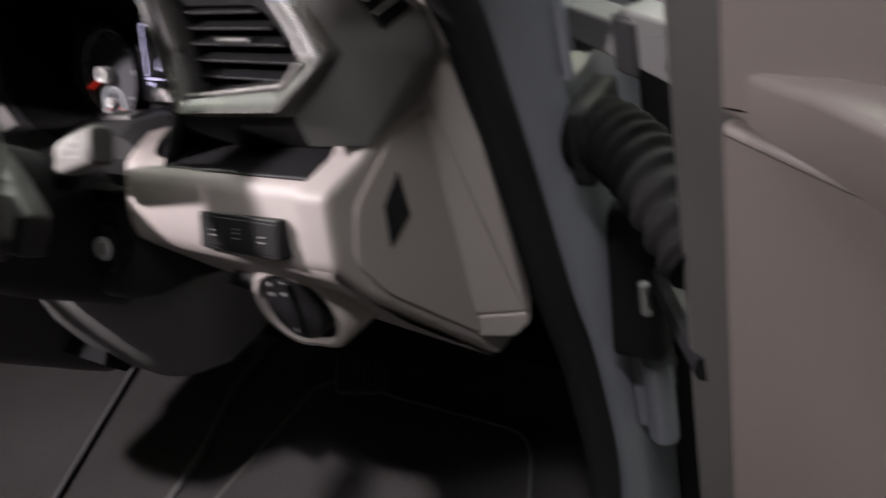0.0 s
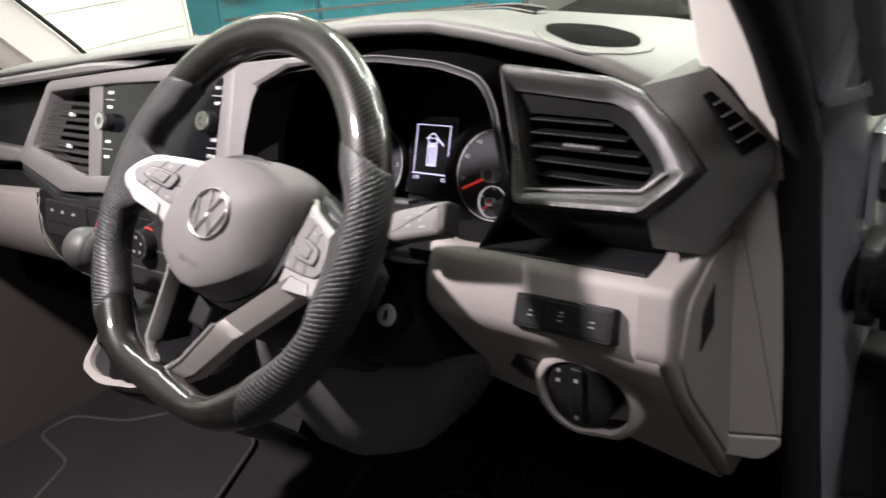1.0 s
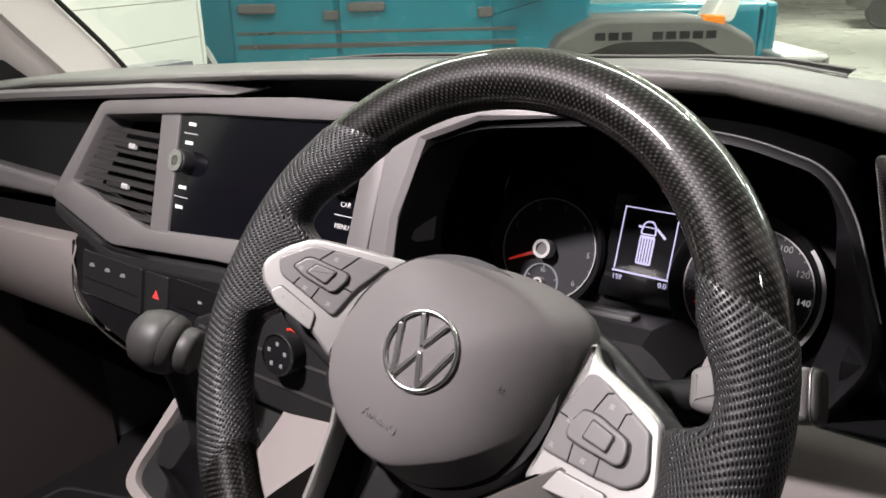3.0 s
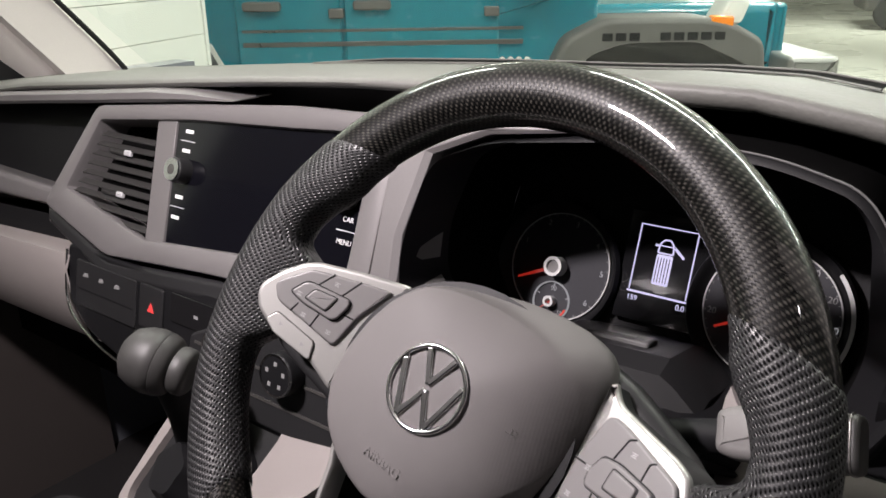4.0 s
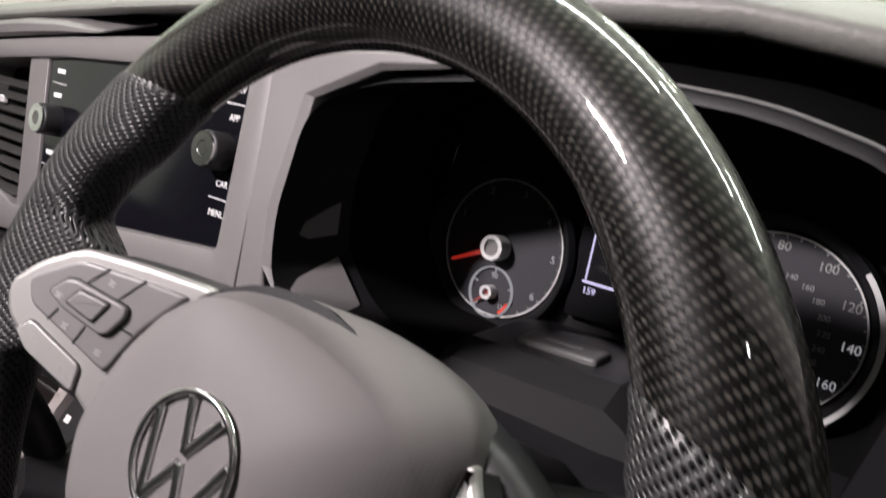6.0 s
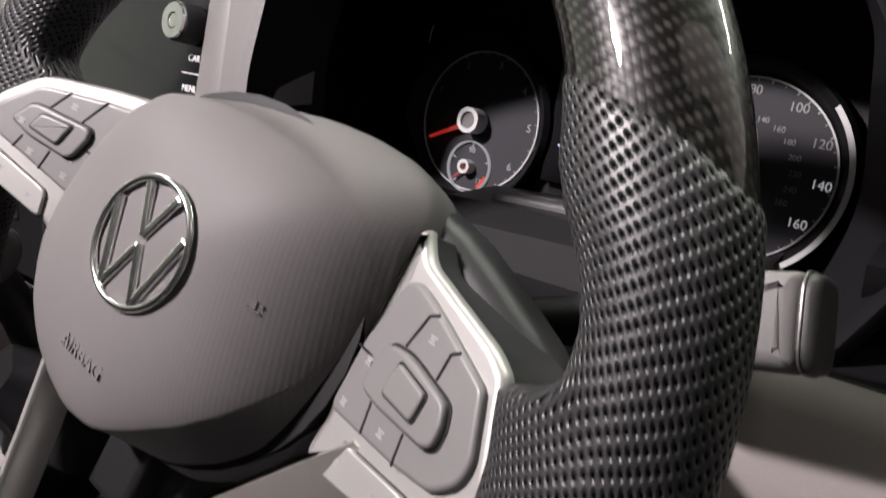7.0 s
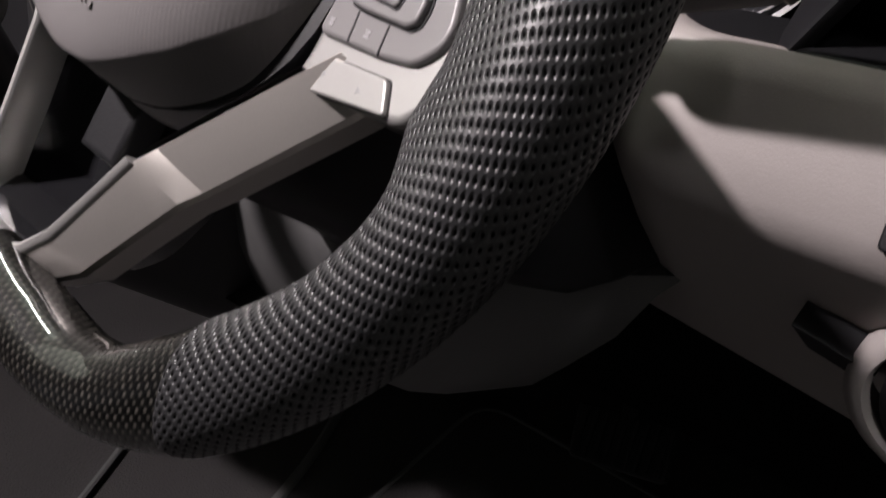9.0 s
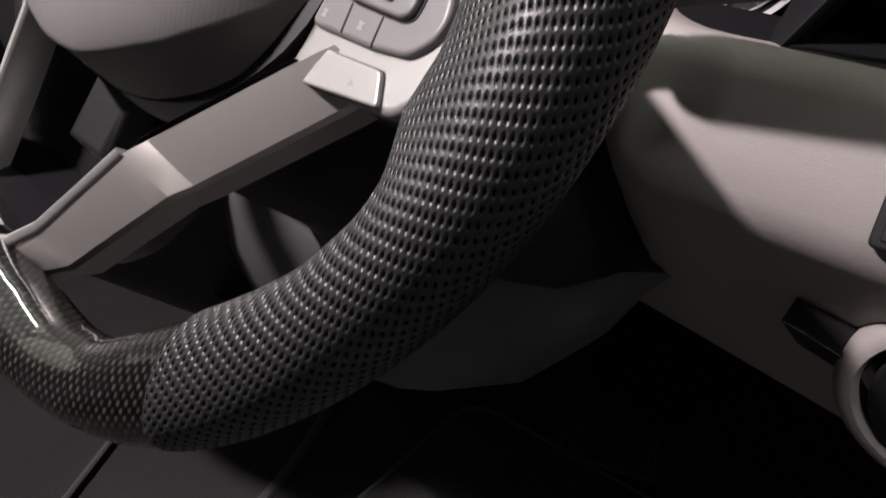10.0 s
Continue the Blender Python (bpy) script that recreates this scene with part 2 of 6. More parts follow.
TEAL = surface("teal_car_paint", (0.012, 0.20, 0.27), 0.25, grain=2500, relief=0.0, coat=0.9, vary=0.06)
FLARE = surface("dark_grey_flare", (0.105, 0.10, 0.096), 0.5, grain=300, relief=0.3)
TYRE = surface("tyre_rubber", (0.045, 0.045, 0.045), 0.75, grain=120, relief=0.3)
GLASS = clear_pane("windscreen_glass", (0.96, 1.0, 0.98))
TINT = surface("dark_tinted_glass", (0.01, 0.012, 0.014), 0.06, relief=0.0, coat=0.4)
ORANGE = surface("orange_lens", (0.9, 0.25, 0.02), 0.2, relief=0.0, coat=0.5)
LENS = surface("clear_lens", (0.75, 0.75, 0.72), 0.15, relief=0.0, coat=0.5)
LAMPGLOW = glowing("strip_light_diffuser", (0.97, 1.0, 0.92), 6.0)


# ---- building helpers ----
def thing(name, place, label, category, group=""):
    ob = new(name)
    ob.empty_display_size = 0.02
    ob.location = place
    return tagged(ob, label, category, group)


def part(name, bm, mat, parent=None, label="", smooth=40):
    """Links a bmesh, built in world coordinates, as one mesh under a thing or a part."""
    bmesh.ops.recalc_face_normals(bm, faces=bm.faces[:])
    me = bpy.data.meshes.new(name)
    bm.to_mesh(me)
    bm.free()
    me.materials.append(mat)
    if smooth:
        for p in me.polygons:
            p.use_smooth = True
        me.set_sharp_from_angle(angle=radians(smooth))
    ob = new(name, me)
    if parent is not None:
        ob.parent = parent
        if parent.type == "EMPTY":
            ob.matrix_parent_inverse = Matrix.Translation(parent.location).inverted()
    if label:
        ob["label"] = label
    return ob


def plane_at(origin, u, v):
    """A frame with u to the right, v up along the surface and n out of it."""
    u, v = Vector(u).normalized(), Vector(v).normalized()
    n = u.cross(v).normalized()
    v = n.cross(u)
    m = Matrix.Identity(4)
    for k, axis in enumerate((u, v, n, Vector(origin))):
        m[0][k], m[1][k], m[2][k] = axis
    return m


def lean_plane(x, y, z, lean, yaw=0.0):
    """A panel that faces the driver, its top leaning forward by lean degrees."""
    a, b = radians(lean), radians(yaw)
    u = Vector((math.cos(b), math.sin(b), 0))
    f = Vector((-math.sin(b), math.cos(b), 0))
    return plane_at((x, y, z), u, f * math.sin(a) + Vector((0, 0, math.cos(a))))


def rounded(points, r, steps=4):
    """The outline with its corners rounded."""
    out, n = [], len(points)
    for i in range(n):
        p, q, s = (Vector(points[(i + k) % n]) for k in (-1, 0, 1))
        a, b = (p - q), (s - q)
        cut = min(r, a.length * 0.45, b.length * 0.45)
        p0, p1 = q + a.normalized() * cut, q + b.normalized() * cut
        for k in range(steps + 1):
            f = k / steps
            out.append(tuple((1 - f) ** 2 * p0 + 2 * f * (1 - f) * q + f * f * p1))
    return out


def grown(points, d):
    """The outline moved outwards by d (for outlines that run anticlockwise)."""
    out, n = [], len(points)
    for i in range(n):
        p, q, s = (Vector(points[(i + k) % n]) for k in (-1, 0, 1))
        e, f = (q - p).normalized(), (s - q).normalized()
        a, b = Vector((e.y, -e.x)), Vector((f.y, -f.x))
        m = (a + b)
        m = m / max(0.35, m.length_squared / 2) if m.length > 1e-6 else a
        out.append(tuple(q + m * d))
    return out


def rings(bm, loops, closed=True, cap0=False, cap1=False, uv=None):
    """Skins a row of equally long loops of points."""
    vs = [[bm.verts.new(p) for p in loop] for loop in loops]
    lay = bm.loops.layers.uv.new("UVMap") if uv else None
    n = len(vs[0])
    for i in range(len(vs) - 1):
        for j in range(n if closed else n - 1):
            k = (j + 1) % n
            f = bm.faces.new((vs[i][j], vs[i][k], vs[i + 1][k], vs[i + 1][j]))
            if uv:
                for loop, (a, b) in zip(f.loops, ((i, j), (i, j + 1), (i + 1, j + 1), (i + 1, j))):
                    loop[lay].uv = uv(a, b)
    if cap0:
        bm.faces.new(vs[0])
    if cap1:
        bm.faces.new(vs[-1])
    return bm


def slab(m, outline, n0, n1, edge=0.0, bm=None):
    """A plate of an outline in the frame m between heights n0 and n1, its upper edge rounded."""
    bm = bm or bmesh.new()
    area = sum(a[0] * b[1] - b[0] * a[1] for a, b in zip(outline, outline[1:] + outline[:1]))
    pts = [tuple(p) for p in (outline if area > 0 else outline[::-1])]
    loops = [[m @ Vector((x, y, n0)) for x, y in pts]]
    if edge:
        for k in range(4):
            a = math.pi / 2 * k / 3
            loops.append([m @ Vector((x, y, n1 - edge * (1 - math.sin(a)))) for x, y in grown(pts, -edge * (1 - math.cos(a)))])
        loops.append([m @ Vector((x, y, n1)) for x, y in grown(pts, -edge - min(edge * 0.25, 0.0004))])
    else:
        loops.append([m @ Vector((x, y, n1)) for x, y in pts])
    return rings(bm, loops, cap0=True, cap1=True)


def frame_slab(m, outer, inner, n0, n1, back=None, bm=None, edge=0.0):
    """A plate with an opening; outer and inner run anticlockwise with as many points. back: the inner outline at the back."""
    bm = bm or bmesh.new()
    rows = [(outer, n0), (outer, n1), (inner, n1), (back or inner, n0)]
    if edge:
        rows = [(outer, n0), (outer, n1 - edge), (grown(outer, -edge * 0.3), n1 - edge * 0.3), (grown(outer, -edge), n1), (grown(inner, edge), n1), (grown(inner, edge * 0.3), n1 - edge * 0.3), (inner, n1 - edge), (back or inner, n0)]
    loops = [[m @ Vector((x, y, h)) for x, y in pts] for pts, h in rows]
    rings(bm, loops + [loops[0]])
    bmesh.ops.remove_doubles(bm, verts=bm.verts[:], dist=1e-6)
    return bm


def disc(m, u, v, r, n0, n1, edge=0.0, seg=32, bm=None, squash=1.0):
    return slab(m, [(u + r * math.cos(2 * math.pi * k / seg), v + r * squash * math.sin(2 * math.pi * k / seg)) for k in range(seg)], n0, n1, edge, bm)


def annulus(m, u, v, r0, r1, n0, n1, seg=48, bm=None, a0=0.0, a1=360.0):
    bm = bm or bmesh.new()
    full = a1 - a0 >= 360
    loops = []
    for k in range(seg + 1):
        a = radians(a0 + (a1 - a0) * k / seg)
        c, s = math.cos(a), math.sin(a)
        loops.append([m @ Vector((u + r * c, v + r * s, h)) for r, h in ((r0, n0), (r1, n0), (r1, n1), (r0, n1))])
    rings(bm, loops, cap0=not full, cap1=not full)
    bmesh.ops.remove_doubles(bm, verts=bm.verts[:], dist=1e-7)
    return bm


def box(bm, m, x0, x1, y0, y1, z0, z1, edge=0.0):
    return slab(m, [(x0, y0), (x1, y0), (x1, y1), (x0, y1)], z0, z1, edge, bm)


def smooth_path(points, per=6):
    """A smooth curve through the points."""
    pts = [Vector(p) for p in points]
    out = []
    for i in range(len(pts) - 1):
        p0, p1, p2, p3 = pts[max(i - 1, 0)], pts[i], pts[i + 1], pts[min(i + 2, len(pts) - 1)]
        for k in range(per):
            t = k / per
            out.append(0.5 * ((2 * p1) + (p2 - p0) * t + (2 * p0 - 5 * p1 + 4 * p2 - p3) * t * t + (3 * p1 - p0 - 3 * p2 + p3) * t ** 3))
    out.append(pts[-1])
    return out


def tube(points, radius, seg=12, bm=None, flat=1.0, per=6, up=(0, 0, 1), caps=True):
    """A round or flattened tube along a smooth curve; radius a number or a function of 0 to 1."""
    bm = bm or bmesh.new()
    line = smooth_path(points, per) if per else [Vector(p) for p in points]
    loops, n = [], len(line)
    side = None
    for i, p in enumerate(line):
        d = (line[min(i + 1, n - 1)] - line[max(i - 1, 0)]).normalized()
        if side is None:
            side = d.cross(Vector(up))
            if side.length < 0.1:
                side = d.cross(Vector((1, 0, 0)))
        side = (side - d * side.dot(d)).normalized()
        other = d.cross(side)
        r = radius(i / (n - 1)) if callable(radius) else radius
        loops.append([p + side * (r * math.cos(2 * math.pi * k / seg)) + other * (r * flat * math.sin(2 * math.pi * k / seg)) for k in range(seg)])
    return rings(bm, loops, cap0=caps, cap1=caps)


def lettering(text, size, m, mat, parent, name="lettering", height=0.0002, align="CENTER"):
    """Writing in the frame m, as one mesh."""
    cu = bpy.data.curves.new("writing", "FONT")
    cu.body, cu.size, cu.align_x, cu.align_y, cu.extrude = text, size, align, "CENTER", height
    tmp = bpy.data.objects.new("writing", cu)
    scene.collection.objects.link(tmp)
    dg = bpy.context.evaluated_depsgraph_get()
    me = bpy.data.meshes.new_from_object(tmp.evaluated_get(dg))
    bpy.data.objects.remove(tmp)
    me.transform(m)
    me.materials.clear()
    me.materials.append(mat)
    me.name = name
    ob = new(name, me)
    ob.parent = parent
    if parent.type == "EMPTY":
        ob.matrix_parent_inverse = Matrix.Translation(parent.location).inverted()
    return ob


def at(m, u, v, n=0.0, turn=0.0):
    return m @ Matrix.Translation((u, v, n)) @ Matrix.Rotation(radians(turn), 4, "Z")


def lerp_rows(rows, x):
    """Values of a table at x, gliding between its rows."""
    xs = [r[0] for r in rows]
    return [float(np.interp(x, xs, [r[k] for r in rows])) for k in range(1, len(rows[0]))]


# ---- the hall ----
I4 = Matrix.Identity(4)


def structure(name, bm, mat, label, smooth=0):
    return tagged(part(name, bm, mat, None, "", smooth), label, "building", kind="structure")


structure("floor", box(bmesh.new(), I4, -9, 7, -6, 26, -0.12, 0.0), FLOORM, "pale shiny resin floor of a vehicle hall")
# unseen dark strip, added so the floor by the door throws less light up
structure("floor_bounce_stop", box(bmesh.new(), I4, 0.3, 1.85, -6, 2.4, 0.0, 0.004), DIMFLOOR, "unseen dark strip added on the floor to cut bounced light")
structure("ceiling", box(bmesh.new(), I4, -9, 7, -6, 26, CEIL, CEIL + 0.15), WALLM, "plain white hall ceiling above the vehicles")
# the unseen south and east walls are darkened to cut bounced light
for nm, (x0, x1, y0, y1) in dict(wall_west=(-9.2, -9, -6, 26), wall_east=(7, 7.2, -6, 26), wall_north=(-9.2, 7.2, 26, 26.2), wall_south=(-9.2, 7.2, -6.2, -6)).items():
    structure(nm, box(bmesh.new(), I4, x0, x1, y0, y1, 0, CEIL), SHADE if nm in ("wall_south", "wall_east") else WALLM, "plain wall of the hall, darkened on unseen sides to cut light")


# unseen wall, added to shrink the lit floor on the right
structure("added_side_wall", box(bmesh.new(), I4, 1.85, 1.95, -6, 2.4, 0, CEIL), SHADE, "unseen dark wall added beside the van to cut bounced light")


def strip_light(x, y, length):
    ob = thing("strip_light", (x, y, CEIL), "long white strip light fixed to the ceiling", "ceiling light", "strip lights of the hall")
    part("housing", box(bmesh.new(), I4, x - length / 2, x + length / 2, y - 0.09, y + 0.09, CEIL - 0.05, CEIL), WALLM, ob, smooth=0)
    part("diffuser", box(bmesh.new(), I4, x - length / 2 + 0.02, x + length / 2 - 0.02, y - 0.07, y + 0.07, CEIL - 0.075, CEIL - 0.052), LAMPGLOW, ob, smooth=0)


for lx, ly, ln, lw in LAMPS:
    strip_light(lx, ly, ln)

# white sectional panels beside the van, running forwards
wa, wd = Vector((-3.03, 2.11, 0)), Vector((0.34, -0.94, 0)).normalized()
wm = plane_at(wa, wd, (0, 0, 1))
sect = thing("sectional_door", wa, "white ribbed sectional door panels standing upright", "garage door")
zz = 0.0
for k in range(17):
    hgt = 0.168
    part("panel", slab(wm, [(0.002, zz + 0.0015), (3.2, zz + 0.0015), (3.2, zz + hgt - 0.0015), (0.002, zz + hgt - 0.0015)], -0.05, 0.0, 0.006), WALLM, sect, smooth=30)
    zz += hgt
part("edge_rail", box(bmesh.new(), wm, -0.02, 0.0, 0, zz, -0.06, 0.006), WALLM, sect, smooth=0)

# ---- the van: body round the cab ----
van = thing("van_body", (0.45, 0.3, 0.0), "grey painted van body round the cab opening", "van")
RX, LX = 0.455, -1.19
# front post: side face, rear-facing flange
pm = plane_at((RX, 0, 0), (0, 1, 0), (0, 0, 1))
part("front_post", rings(bmesh.new(), [[Vector((0.40, 0.64, z)), Vector((0.40, y + 0.01, z)), Vector((0.412, y, z)), Vector((0.424, y + 0.004, z)), Vector((0.437, y + 0.016, z)), Vector((0.447, y + 0.030, z)), Vector((0.455, y + 0.050, z)), Vector((0.455, 0.64, z))] for y, z in ((0.335, 0.42), (0.335, 0.75), (0.328, 0.93), (0.312, 1.05), (0.297, 1.18), (0.268, 1.30), (0.245, 1.35), (0.205, 1.41), (0.16, 1.46))], cap0=True, cap1=True), PAINT, van, "", 60)
part("sill", slab(pm, [(-1.2, 0.36), (0.64, 0.36), (0.64, 0.55), (-1.2, 0.55)], -0.12, 0.01, 0.015), PAINT, van)
part("upper_post", tube([(0.447, 0.335, 1.36), (0.432, 0.16, 1.58), (0.39, -0.08, 1.93)], 0.042, 16), PAINT, van)
part("roof", slab(plane_at((0, 0, 1.93), (1, 0, 0), (0, 1, 0)), rounded([(-1.2, -1.3), (0.46, -1.3), (0.46, -0.06), (0.30, 0.02), (-1.0, 0.02), (-1.2, -0.06)], 0.08), 0.0, 0.05, 0.02), PAINT, van)
part("headlining", box(bmesh.new(), I4, -1.15, 0.36, -1.28, 0.035, 1.90, 1.925), PILLAR, van, smooth=0)
part("rear_post", box(bmesh.new(), I4, 0.40, 0.455, -1.3, -0.98, 0.45, 1.93), PAINT, van, smooth=0)
part("rear_bulkhead", box(bmesh.new(), I4, -1.19, 0.45, -1.3, -1.26, 0.5, 1.93), DARK, van, smooth=0)
part("floor_pan", box(bmesh.new(), I4, -1.19, 0.42, -1.28, 0.75, 0.48, 0.555), CARPET, van, smooth=0)
part("front_bulkhead", box(bmesh.new(), I4, -1.19, 0.44, 0.66, 0.70, 0.5, 1.27), BLACK, van, smooth=0)
part("side_wall", box(bmesh.new(), I4, LX - 0.06, LX, -1.3, 0.75, 0.45, 1.31), PAINT, van, smooth=0)
part("side_post", tube([(LX + 0.02, 0.42, 1.32), (LX + 0.05, 0.12, 1.66), (LX + 0.08, -0.10, 1.93)], 0.05, 14), PILLAR, van)
bm = tube([(0.380, -0.06, 1.66), (0.392, 0.04, 1.56), (0.408, 0.165, 1.44), (0.412, 0.228, 1.37), (0.414, 0.255, 1.32), (0.415, 0.270, 1.25), (0.419, 0.287, 1.13), (0.422, 0.300, 1.03), (0.426, 0.318, 0.92), (0.430, 0.318, 0.75), (0.43, 0.25, 0.62), (0.43, 0.1, 0.57), (0.43, -0.6, 0.56)], 0.0175, 14)
part("door_seal", bm, RUBBER, van)
# windscreen
ws = [(-1.15, 0.62, 1.318), (-0.6, 0.706, 1.342), (-0.3, 0.715, 1.35), (0.1, 0.66, 1.36), (0.40, 0.46, 1.35)]
top = [(-1.05, -0.06, 1.94), (-0.6, -0.02, 1.95), (-0.3, -0.01, 1.95), (0.1, -0.03, 1.95), (0.36, -0.08, 1.94)]
lo, hi = smooth_path(ws), smooth_path(top)
pane = part("windscreen", rings(bmesh.new(), [lo, hi], closed=False), GLASS, van)
pane.visible_shadow = False
# corner trims of the pillars
part("pillar_trim", rings(bmesh.new(), [[Vector((x0, y, z)), Vector((x0 + 0.007, y - 0.012, z)), Vector((x1, y - 0.048, z)), Vector((x1, y + 0.05, z)), Vector((x0, y + 0.05, z))] for x0, x1, y, z in ((0.330, 0.408, 0.30, 1.28), (0.334, 0.402, 0.265, 1.37), (0.338, 0.396, 0.215, 1.45), (0.335, 0.385, 0.12, 1.60), (0.31, 0.37, -0.1, 1.90))], cap0=True, cap1=True), PILLAR, van, "pale grey pillar trim", 50)
part("pillar_trim", rings(bmesh.new(), [[Vector((x1, y, z)), Vector((x1, y + 0.1, z)), Vector((x0, y + 0.1, z)), Vector((x0, y, z))] for x0, x1, y, z in ((-1.19, -1.06, 0.42, 1.27), (-1.19, -1.09, 0.42, 1.33), (-1.18, -1.08, 0.25, 1.52), (-1.17, -1.05, -0.1, 1.9))], cap0=True, cap1=True), PILLAR, van, "pale grey pillar trim", 50)
part("screen_seal", tube([(-1.056, 0.525, 1.27), (-1.086, 0.525, 1.33), (-1.076, 0.355, 1.52), (-1.046, 0.005, 1.9)], 0.0045, 8), RUBBER, van)
# floor mats
mat_ob = thing("floor_mat", (-0.2, 0.1, 0.556), "dark carpet floor mat with a grey piped edge", "floor mat")
mm = plane_at((0, 0, 0.556), (1, 0, 0), (0, 1, 0))
outline = rounded([(-0.20, -0.6), (0.33, -0.6), (0.33, 0.25), (0.22, 0.50), (-0.20, 0.50)], 0.05)
part("carpet", slab(mm, outline, 0.0, 0.014, 0.003), CARPET, mat_ob)
line = [mm @ Vector((x, y, 0.013)) for x, y in outline]
part("piping", tube(line + line[:1], 0.004, 6, per=0), PIPING, mat_ob)
mat2 = thing("floor_mat", (-0.8, 0.1, 0.556), "dark carpet floor mat with a grey piped edge", "floor mat")
outline = rounded([(-1.05, -0.6), (-0.42, -0.6), (-0.46, 0.04), (-0.57, 0.27), (-0.64, 0.42), (-0.88, 0.41), (-0.96, 0.32), (-1.10, 0.27), (-1.10, 0.19), (-0.94, 0.17), (-0.88, 0.06)], 0.025)
part("carpet", slab(mm, outline, 0.0, 0.014, 0.003), CARPET, mat2)
line = [mm @ Vector((x, y, 0.013)) for x, y in outline]
part("piping", tube(line + line[:1], 0.004, 6, per=0), PIPING, mat2)

# raised seam in the walk-through floor
part("floor_seam", tube([(-0.25, -0.02, 0.558), (-0.309, 0.267, 0.558), (-0.376, 0.447, 0.558), (-0.39, 0.62, 0.558)], 0.007, 8), PIPING, van)
# wing in front of the door opening
part("front_wing", slab(plane_at((0.60, 0, 0), (0, 1, 0), (0, 0, 1)), rounded([(0.47, 0.45), (1.25, 0.45), (1.25, 1.12), (0.47, 1.12)], 0.05), -0.14, 0.0, 0.03), BLACK, van)
part("inner_wing", slab(plane_at((0.485, 0, 0), (0, 1, 0), (0, 0, 1)), rounded([(0.47, 1.0), (1.0, 1.0), (1.0, 1.16), (0.52, 1.30), (0.47, 1.27)], 0.03), -0.03, 0.0, 0.01), BLACK, van)
# pale colour stands in for the light reflected by the wing's painted flange
part("wing_flange", rings(bmesh.new(), [[Vector((x - 0.013, 0.462, z)), Vector((x + 0.010, 0.458, z)), Vector((x + 0.012, 0.462, z)), Vector((x - 0.012, 0.468, z))] for x, z in ((0.478, 1.34), (0.489, 1.285), (0.504, 1.21), (0.511, 1.15), (0.519, 1.07))], cap0=True, cap1=True), PILLAR, van, "flange of the front wing, coloured pale for its bright reflection")
KP = plane_at((0.4505, 0.262, 1.388), (0.42, 0.90, 0.0), (0.05, -0.42, 0.90))
part("post_plate", frame_slab(KP, rounded([(-0.030, -0.034), (0.030, -0.034), (0.030, 0.034), (-0.030, 0.034)], 0.009), rounded([(-0.012, -0.022), (0.012, -0.022), (0.012, 0.022), (-0.012, 0.022)], 0.006), -0.01, 0.004, edge=0.002), PAINT, van, "", 30)
part("plate_recess", slab(KP, rounded([(-0.013, -0.023), (0.013, -0.023), (0.013, 0.023), (-0.013, 0.023)], 0.006), -0.008, -0.001), RUBBER, van)
cabl = thing("cab_light", (-0.30, -0.335, 1.895), "small flat cab light in the headlining", "interior light")
part("lens", slab(plane_at((-0.30, -0.335, 1.90), (1, 0, 0), (0, -1, 0)), rounded([(-0.09, -0.055), (0.09, -0.055), (0.09, 0.055), (-0.09, 0.055)], 0.02), 0.0, 0.02, 0.006), LENS, cabl)

# ---- open driver's door ----
door = thing("open_door", (0.60, 0.25, 0.5), "open van door with a taupe inner card", "vehicle door")
dm = plane_at((0.588, 0.212, 0), (0.81, -0.59, 0), (0, 0, 1))
part("door_frame", slab(dm, rounded([(-0.034, 0.46), (1.0, 0.46), (1.0, 1.34), (0.75, 1.95), (0.38, 1.95), (-0.034, 1.40)], 0.05), -0.10, -0.002, 0.012), VENTGREY, door, "dark door edge")
part("door_card", slab(dm, rounded([(0.042, 0.50), (0.97, 0.50), (0.97, 1.2875), (0.050, 1.2875)], 0.006), 0.0, 0.024, 0.006), CARD, door)
part("upper_card", slab(dm, rounded([(0.050, 1.2905), (0.97, 1.2905), (0.97, 1.47), (0.052, 1.40)], 0.006), 0.0, 0.024, 0.006), CARD, door)
part("armrest", rings(bmesh.new(), [[dm @ Vector((u, 1.2925, 0.02)), dm @ Vector((u, 1.2935, 0.0255 + w * 0.6)), dm @ Vector((u, z1 - 0.006, 0.0245 + w)), dm @ Vector((u, z1 - 0.002, 0.0235 + w)), dm @ Vector((u, z1, 0.021 + w)), dm @ Vector((u, z1 + 0.001, 0.02))] for u, z1, w in ((0.072, 1.320, 0.0), (0.10, 1.325, 0.008), (0.125, 1.330, 0.014), (0.16, 1.335, 0.024), (0.22, 1.34, 0.035), (0.9, 1.35, 0.05))], cap0=True, cap1=True), CARD, door, "", 50)
hinge = thing("hinge_unit", (0.47, 0.33, 1.25), "grey painted steel door check arm with a bolt", "door hinge")
HM = plane_at((0.455, 0.345, 1.280), (0.81, -0.59, 0), (0, 0, 1))
part("arm", slab(HM, rounded([(0.0, -0.013), (0.10, -0.015), (0.178, -0.020), (0.178, 0.024), (0.085, 0.024), (0.080, 0.013), (0.0, 0.013)], 0.004), -0.011, 0.011, 0.003), KNEE, hinge, "", 30)
part("bracket", box(bmesh.new(), pm, 0.318, 0.372, 1.238, 1.318, 0.0, 0.008, 0.003), PAINT, hinge)
part("knuckle", slab(HM, rounded([(0.078, -0.022), (0.106, -0.022), (0.106, 0.020), (0.078, 0.020)], 0.006), -0.014, 0.014, 0.004), DARK, hinge, "", 30)
part("bolt", disc(pm, 0.343, 1.262, 0.011, 0.008, 0.020, 0.003, 6), STEEL, hinge, "bright bolt head", 20)
